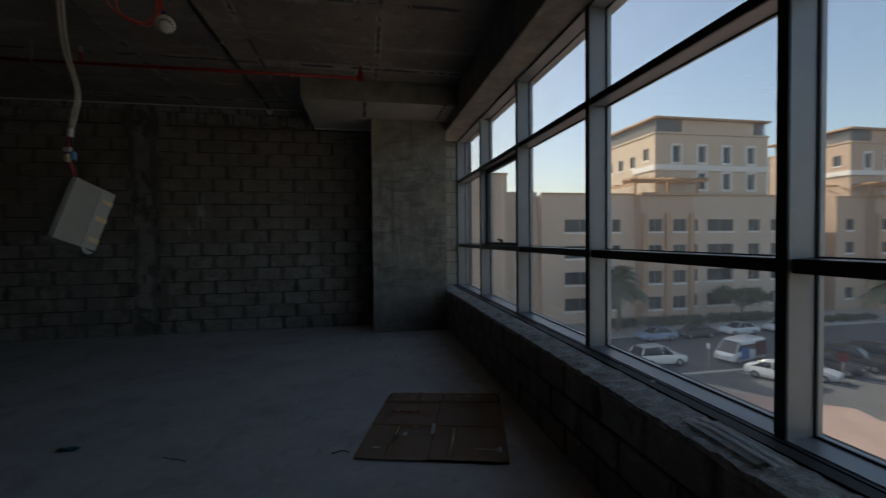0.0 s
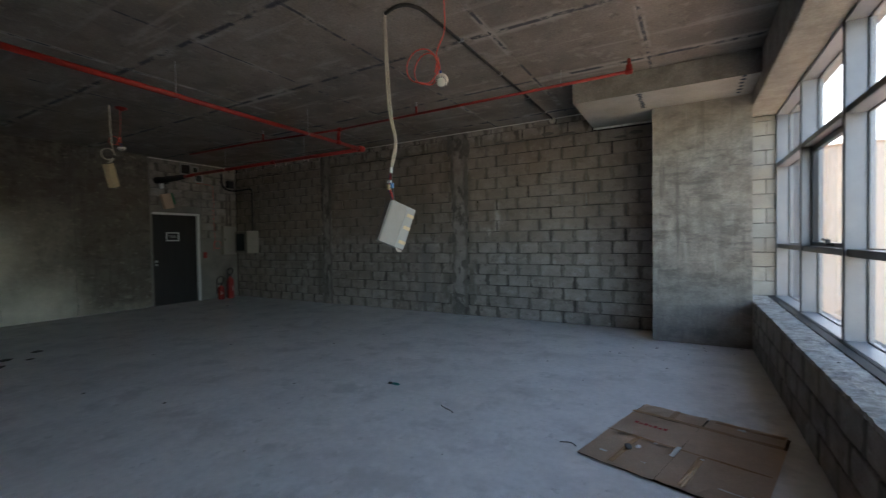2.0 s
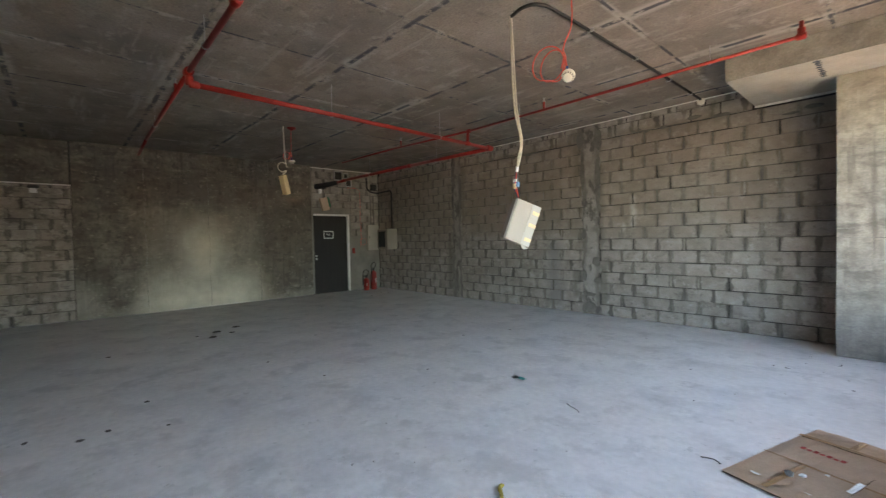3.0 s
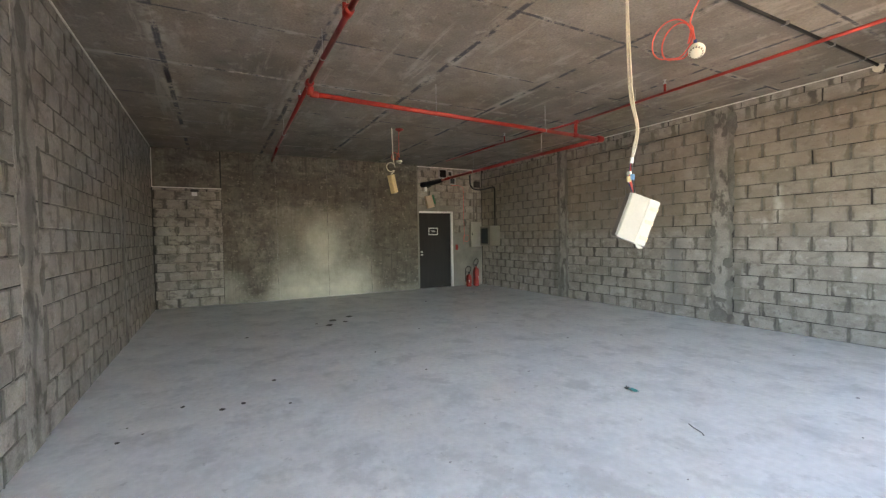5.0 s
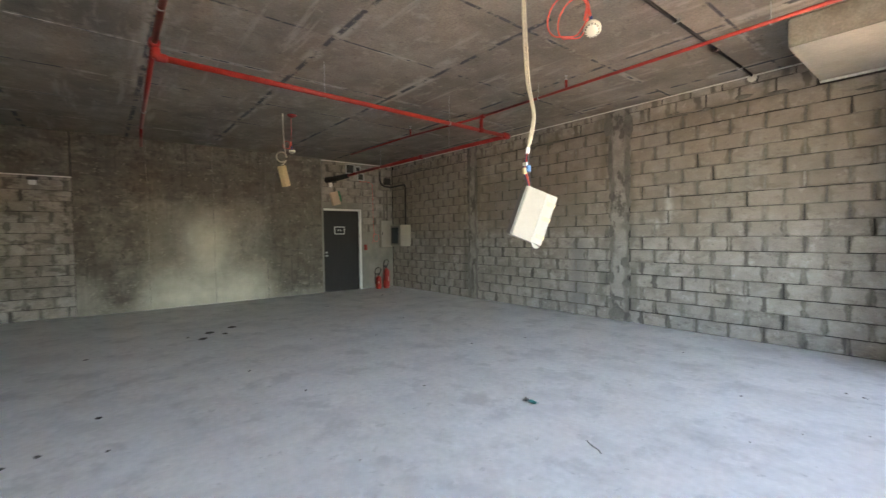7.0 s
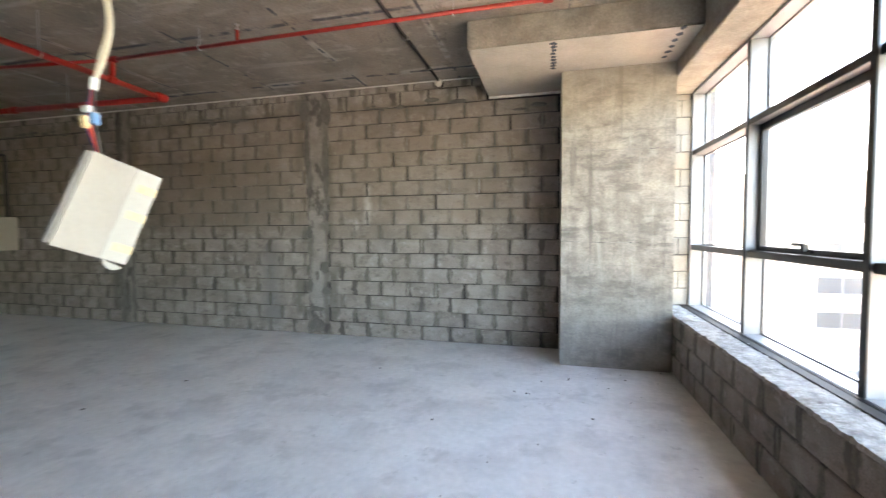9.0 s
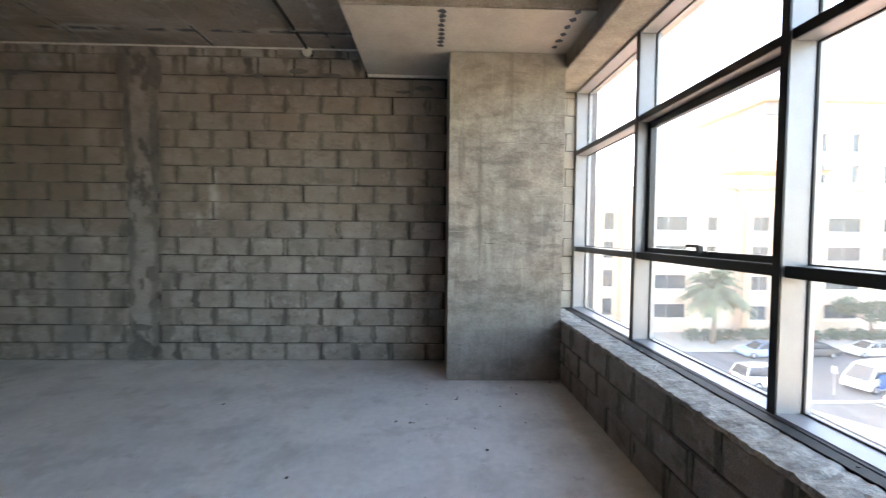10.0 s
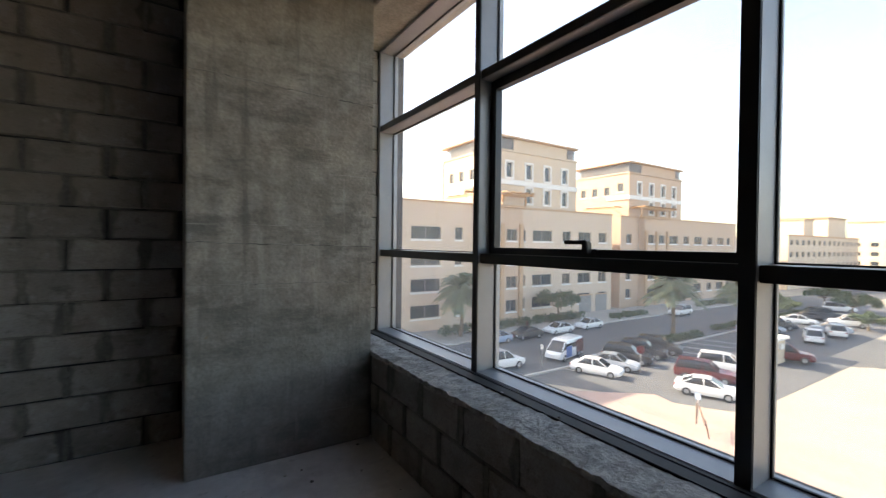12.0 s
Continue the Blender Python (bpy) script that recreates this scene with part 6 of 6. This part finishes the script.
def palm(x, y, height, seed, label):
    r = random.Random(seed)
    ob = thing("palm_tree", label, "palm tree", pose(x, y, G + 0.1), "palms")
    bm = bmesh.new()
    n = 24
    tube(bm, [(0.1 * math.sin(i * 0.2), 0.0, height * i / n) for i in range(n + 1)], [0.24 - 0.06 * i / n + (0.03 if i % 2 else 0) for i in range(n + 1)], 10)
    part("trunk", bm, BARK, ob, "ringed trunk")
    bm = bmesh.new()
    top = Vector((0.1 * math.sin(n * 0.2), 0, height))
    for i in range(84):
        q, lift = 2 * math.pi * i * 0.382, r.uniform(-0.35, 2.0)
        ln = r.uniform(3.4, 4.6)
        d = Vector((math.cos(q), math.sin(q), 0))
        pts = []
        for s in range(9):
            t = s / 8
            pts.append(top + d * ln * t * (0.92 - 0.22 * lift) + Vector((0, 0, ln * (lift * 0.72 * t - (0.5 + 0.22 * lift) * t * t))))
        w = d.cross(Vector((0, 0, 1)))
        for s in range(8):
            a, b = pts[s], pts[s + 1]
            for f in (0.0, 0.33, 0.66):
                c = a.lerp(b, f)
                le = 1.1 * math.sin(math.pi * min(1, (s + f + 1.2) / 9.5))
                for g in (-1, 1):
                    tip = c + w * g * le + (b - a).normalized() * le * 0.55 - Vector((0, 0, le * 0.35))
                    e = (b - a) * 0.30
                    bm.faces.new([bm.verts.new(c), bm.verts.new(c + e), bm.verts.new(tip)])
    part("crown", bm, FROND, ob, "drooping grey-green fronds")
    return ob


palm(31.8, 47.6, 6.0, 5, "date palm with drooping fronds before the office building")
palm(54.8, 33.0, 7.0, 6, "tall date palm beside the street")
palm(72.5, 32.4, 5.8, 7, "date palm in the street planting")
tree(86.0, 21.5, 2.4, 2.0, 16, "small yellowish shrub beside the open ground")
tree(51.8, 49.4, 4.6, 3.6, 11, "round bushy tree before the office building")
tree(79.5, 47.2, 3.6, 2.6, 12, "small dusty street tree")
tree(86.0, 33.0, 4.0, 3.0, 13, "small tree between parked cars")
tree(98.0, 26.0, 4.4, 3.4, 14, "small tree in the far car park")
tree(112.0, 33.5, 4.2, 3.2, 15, "street tree far down the road")
for k, (x0, x1, y, h, lab) in enumerate(((29.0, 57.5, 48.9, 1.5, "long clipped hedge before the office building"), (61.5, 70.0, 46.4, 1.0, "low clipped hedge on the plaza corner"), (48.5, 60.0, 32.3, 0.9, "low planting strip by the street"), (88.0, 104.0, 46.6, 1.2, "hedge before the second building"), (66, 104, 33.0, 0.8, "low green planting along the car park"))):
    r = random.Random(90 + k)
    bm = bmesh.new()
    for i in range(int((x1 - x0) * 2.4)):
        leafy(bm, (x0 + (x1 - x0) * r.random(), y + r.uniform(-0.5, 0.5), G + h * 0.55), (0.7, 0.6, h * 0.5), 70, 0.2, r)
    tagged(part("hedge", bm, HEDGE), lab, "hedge", kind="stuff")

# small street things
booth = thing("guard_booth", "small beige guard booth with a flat white roof", "booth", pose(53.4, 22.4, G))
boxed("cabin", FACADE_PALE, booth, (-1.5, 1.5, -1.2, 1.2, 0, 2.5), 0.03)
boxed("roof", BAND, booth, (-1.8, 1.8, -1.5, 1.5, 2.5, 2.75), 0.03, "white flat roof")
boxed("window", PANE, booth, (-1.54, -1.5, -0.7, 0.7, 1.1, 2.0))
boxed("air_unit", WHITE, booth, (-0.3, 0.4, -1.5, -1.21, 1.6, 2.1), 0.02, "white air conditioner")
for x, y, h, mat, lab in ((31.3, 33.0, 2.2, WHITE, "grey sign plate on a street post"), (37.6, 26.6, 2.5, P_RED, "round red traffic sign on a post"), (31.6, 18.5, 1.8, P_BLUE, "blue parking sign on a post")):
    ob = thing("street_sign", lab, "sign", pose(x, y, G))
    bm = bmesh.new()
    tube(bm, [(0, 0, 0), (0, 0, h)], 0.04, 8)
    part("post", bm, STEEL, ob)
    if "round" in lab:
        bm = bmesh.new()
        lathe(bm, [(0.38, 0), (0.38, 0.03)], 18, pose(-0.05, -0.03, h - 0.2, 90, 0, -45))
        part("plate", bm, mat, ob)
    else:
        boxed("plate", mat, ob, (-0.04, -0.01, -0.2, 0.2, h - 0.5, h), 0.01)
rack = thing("barrier_frame", "rusty bent metal barrier frame on the paving", "barrier", pose(28.6, 16.6, G + 0.14))
bm = bmesh.new()
tube(bm, [(1.6, 1.3, 0), (1.6, 1.3, 1.4)], 0.05, 8)
tube(bm, [(1.7, 1.2, 1.2), (-0.4, -0.2, 0.9)], 0.05, 8)
tube(bm, [(0.2, 0.1, 1.0), (-0.1, -0.3, 0.0)], 0.05, 8)
part("tube", bm, material("rusty steel", (0.16, 0.08, 0.05), 0.8, var=0.3, scale=8, bump=0.2), rack)

# red hydrant by the hedge, garage doors at the end of the office block, parking lines
hyd = thing("fire_hydrant", "small red fire hydrant before the hedge", "hydrant", pose(43.6, 47.8, G + 0.15))
bm = bmesh.new()
lathe(bm, [(0.16, 0), (0.16, 0.1), (0.11, 0.12), (0.11, 0.7), (0.15, 0.72), (0.14, 0.85), (0.05, 0.95)], 12)
part("barrel", bm, P_RED, hyd)
for sgn in (-1, 1):
    bm = bmesh.new()
    tube(bm, [(sgn * 0.1, 0, 0.55), (sgn * 0.24, 0, 0.55)], 0.07, 10)
    part("outlet", bm, P_RED, hyd)
for x in (61.0, 65.4):
    g = thing("garage_door", "grey-blue roller door at the foot of the office building", "garage door", pose(x, 52.9, G + 0.15), "garage doors")
    for k in range(9):
        boxed("slat", LOUVRE, g, (0, 3.2, -0.02, 0.06, 0.33 * k, 0.33 * k + 0.31), 0.01)
    boxed("frame", FACADE_ROSE, g, (-0.2, 3.4, -0.1, -0.021, 2.99, 3.2), 0.02)
for k in range(9):
    x = 32.6 + 3.2 * k
    structure(plate("parking_line", BAND, [(x, 31.2), (x + 0.12, 31.2), (x + 2.05, 26.6), (x + 1.93, 26.6)], (G + 0.018, G + 0.024), "white painted parking line", "road marking"), "white painted parking line", "road marking")


# ---- blocks of the walls ----
CH, BL = 0.193, 0.386


def block_mesh(seed, w, h, mat):
    r = random.Random(seed)
    me = bpy.data.meshes.new("block")
    j = lambda a: r.uniform(-a, a)
    c = 0.008
    back = [(-w / 2, 0, -h / 2), (w / 2, 0, -h / 2), (w / 2, 0, h / 2), (-w / 2, 0, h / 2)]
    rim = [(x + j(0.006), 0.012, z + j(0.004)) for x, _, z in back]
    face = [(x - math.copysign(c + abs(j(0.005)), x), 0.018 + j(0.001), z - math.copysign(c * 0.8 + abs(j(0.004)), z)) for x, _, z in rim]
    me.from_pydata(back + rim + face, [], [(8, 9, 10, 11)] + [(4 + i, 4 + (i + 1) % 4, 8 + (i + 1) % 4, 8 + i) for i in range(4)] + [(i, (i + 1) % 4, 4 + (i + 1) % 4, 4 + i) for i in range(4)])
    me.materials.append(mat)
    return me


BLOCKS = {mat.name: [block_mesh(100 + i, BL - (0.010 if mat is BLOCK_RETURN else 0.022), CH - (0.004 if mat is BLOCK_RETURN else 0.011), mat) for i in range(12)] for mat in (BLOCK_NORTH, BLOCK_SOUTH, BLOCK_EAST, BLOCK_WEST, BLOCK_RECESS, BLOCK_RETURN)}


def block_wall(mat, parent, m, u0, u1, z0, z1, shift=0.0, gaps=(), near=0.0, ch=CH, limit=300):
    """Courses of blocks on the bed plane m (x along the wall, y out of it). The nearest are objects, the rest one mesh."""
    r = random.Random(int(abs(u0 * 100)) + len(gaps))
    spans, a = [], u0
    for g0, g1 in sorted(gaps):
        spans.append((a, g0))
        a = g1
    spans.append((a, u1))
    items, row, z = [], 0, z0
    while z < z1 - 0.05:
        h = min(ch, z1 - z)
        for s0, s1 in spans:
            k = math.floor((s0 - shift) / BL) - 1
            while True:
                b0 = shift + (k + 0.5 * (row % 2)) * BL
                k += 1
                if b0 >= s1 - 0.03:
                    break
                c0, c1 = max(b0, s0), min(b0 + BL, s1)
                if c1 - c0 > 0.06:
                    items.append(((c0 + c1) / 2, z + h / 2, (c1 - c0) / BL, h / CH))
        z += h
        row += 1
    # smeared upright joints, flush with the blocks
    jv, jf = [], []
    for u, zc, su, sz in items:
        if r.random() < 0.9 and sz > 0.5:
            x = u + su * BL / 2 + r.uniform(-0.004, 0.004)
            if any(abs(x - e) < 0.05 for sp in spans for e in sp):
                continue
            hh, o = sz * CH / 2 - 0.006, len(jv)
            left, right_ = [], []
            for i in range(6):
                z_ = zc - hh + 2 * hh * i / 5
                k_ = 0.6 if i in (0, 5) else 1.0
                left.append((x - r.uniform(0.010, 0.020) * k_, 0.0165, z_))
                right_.append((x + r.uniform(0.010, 0.020) * k_, 0.0175, z_))
            ring = left + right_[::-1]
            jv += [m @ Vector(q) for q in ring + [(q[0], 0.004, q[2]) for q in ring]]
            jf.append(tuple(range(o, o + 12)))
            jf += [(o + i, o + (i + 1) % 12, o + 12 + (i + 1) % 12, o + 12 + i) for i in range(12)]
    # bed joints filled flush here and there, more often higher up
    for u, zc, su, sz in items:
        if r.random() < (0.85 if zc > 1.35 else 0.25):
            o, half = len(jv), su * BL / 2 * r.uniform(0.7, 1.05)
            zb = zc - sz * CH / 2
            lo = [(u - half + 2 * half * i / 7, 0.0155, zb - r.uniform(0.003, 0.010)) for i in range(8)]
            hi = [(u + half - 2 * half * i / 7, 0.0155, zb + r.uniform(0.003, 0.011)) for i in range(8)]
            jv += [m @ Vector(q) for q in lo + hi]
            jf.append(tuple(range(o, o + 16)))
    if jv:
        me = bpy.data.meshes.new("joint_mortar")
        me.from_pydata(jv, [], jf)
        me.materials.append(JOINT)
        ob = new("joint_mortar", me)
        ob.parent = parent
        tagged(ob, kind="stuff")
    items.sort(key=lambda i: abs(i[0] - near))
    verts, faces = [], []
    for n, (u, zc, su, sz) in enumerate(items):
        me = BLOCKS[mat.name][r.randrange(12)]
        t = m @ Matrix.LocRotScale((u + r.uniform(-0.003, 0.003), r.uniform(-0.002, 0.002), zc), Euler((r.uniform(-0.006, 0.006), r.uniform(-0.006, 0.006), r.uniform(-0.004, 0.004))), (su, 1, sz))
        if n < limit:
            ob = new("block", me)
            ob.parent = parent
            ob.matrix_basis = t
        else:
            o = len(verts)
            verts += [t @ v.co for v in me.vertices]
            faces += [tuple(o + i for i in p.vertices) for p in me.polygons]
    if verts:
        me = bpy.data.meshes.new("blocks")
        me.from_pydata(verts, [], faces)
        me.materials.append(mat)
        ob = new("blocks", me)
        ob.parent = parent
        tagged(ob, kind="stuff")


def facing(x, y, angle):
    """Bed plane with its x along the wall; y points out into the room."""
    return pose(x, y, 0, 0, 0, angle)


# x runs backwards on a plane turned by 180 degrees
block_wall(BLOCK_NORTH, wall_north, facing(0, YN + 0.012, 180), -0.68, -XW - 0.02, 0.0, 3.09, -0.084, [(2.44, 2.75), (5.89, 6.16)], 1.5)
block_wall(BLOCK_NORTH, wall_north, facing(0, YN + 0.012, 180), 0.2, -XW - 0.02, 3.098, 3.385, -0.184, [(2.44, 2.75), (5.89, 6.16)], 1.5, limit=12)
block_wall(BLOCK_SOUTH, wall_south, facing(0, YS - 0.012, 0), XW + 0.02, XE, 0.0, 3.38, 0.1, [(-2.90, -2.59), (-6.31, -6.04)], -3.0)
block_wall(BLOCK_EAST, wall_east, facing(XE + 0.012, 0, 90), YS, 6.2, 0.0, 0.579, 0.1, (), 4.0)
block_wall(BLOCK_RETURN, wall_north, facing(0, YN + 0.012, 180), -2.098, -XE - 0.004, 0.6, 2.98, -2.19, (), -1.9)
block_wall(BLOCK_RECESS, recess, facing(XW - 0.112, 0, 270), 0.005, -YS - 0.01, 0.0, 2.56, 0.1, (), 0.6)
block_wall(BLOCK_WEST, wall_door, facing(XW - 0.036, 0, 270), -YN, -5.90, 1.544, 3.36, 0.1, (), -6.4)
block_wall(BLOCK_WEST, wall_door, facing(XW - 0.036, 0, 270), -5.90, -4.76, 2.316, 3.36, 0.1, (), -5.4)
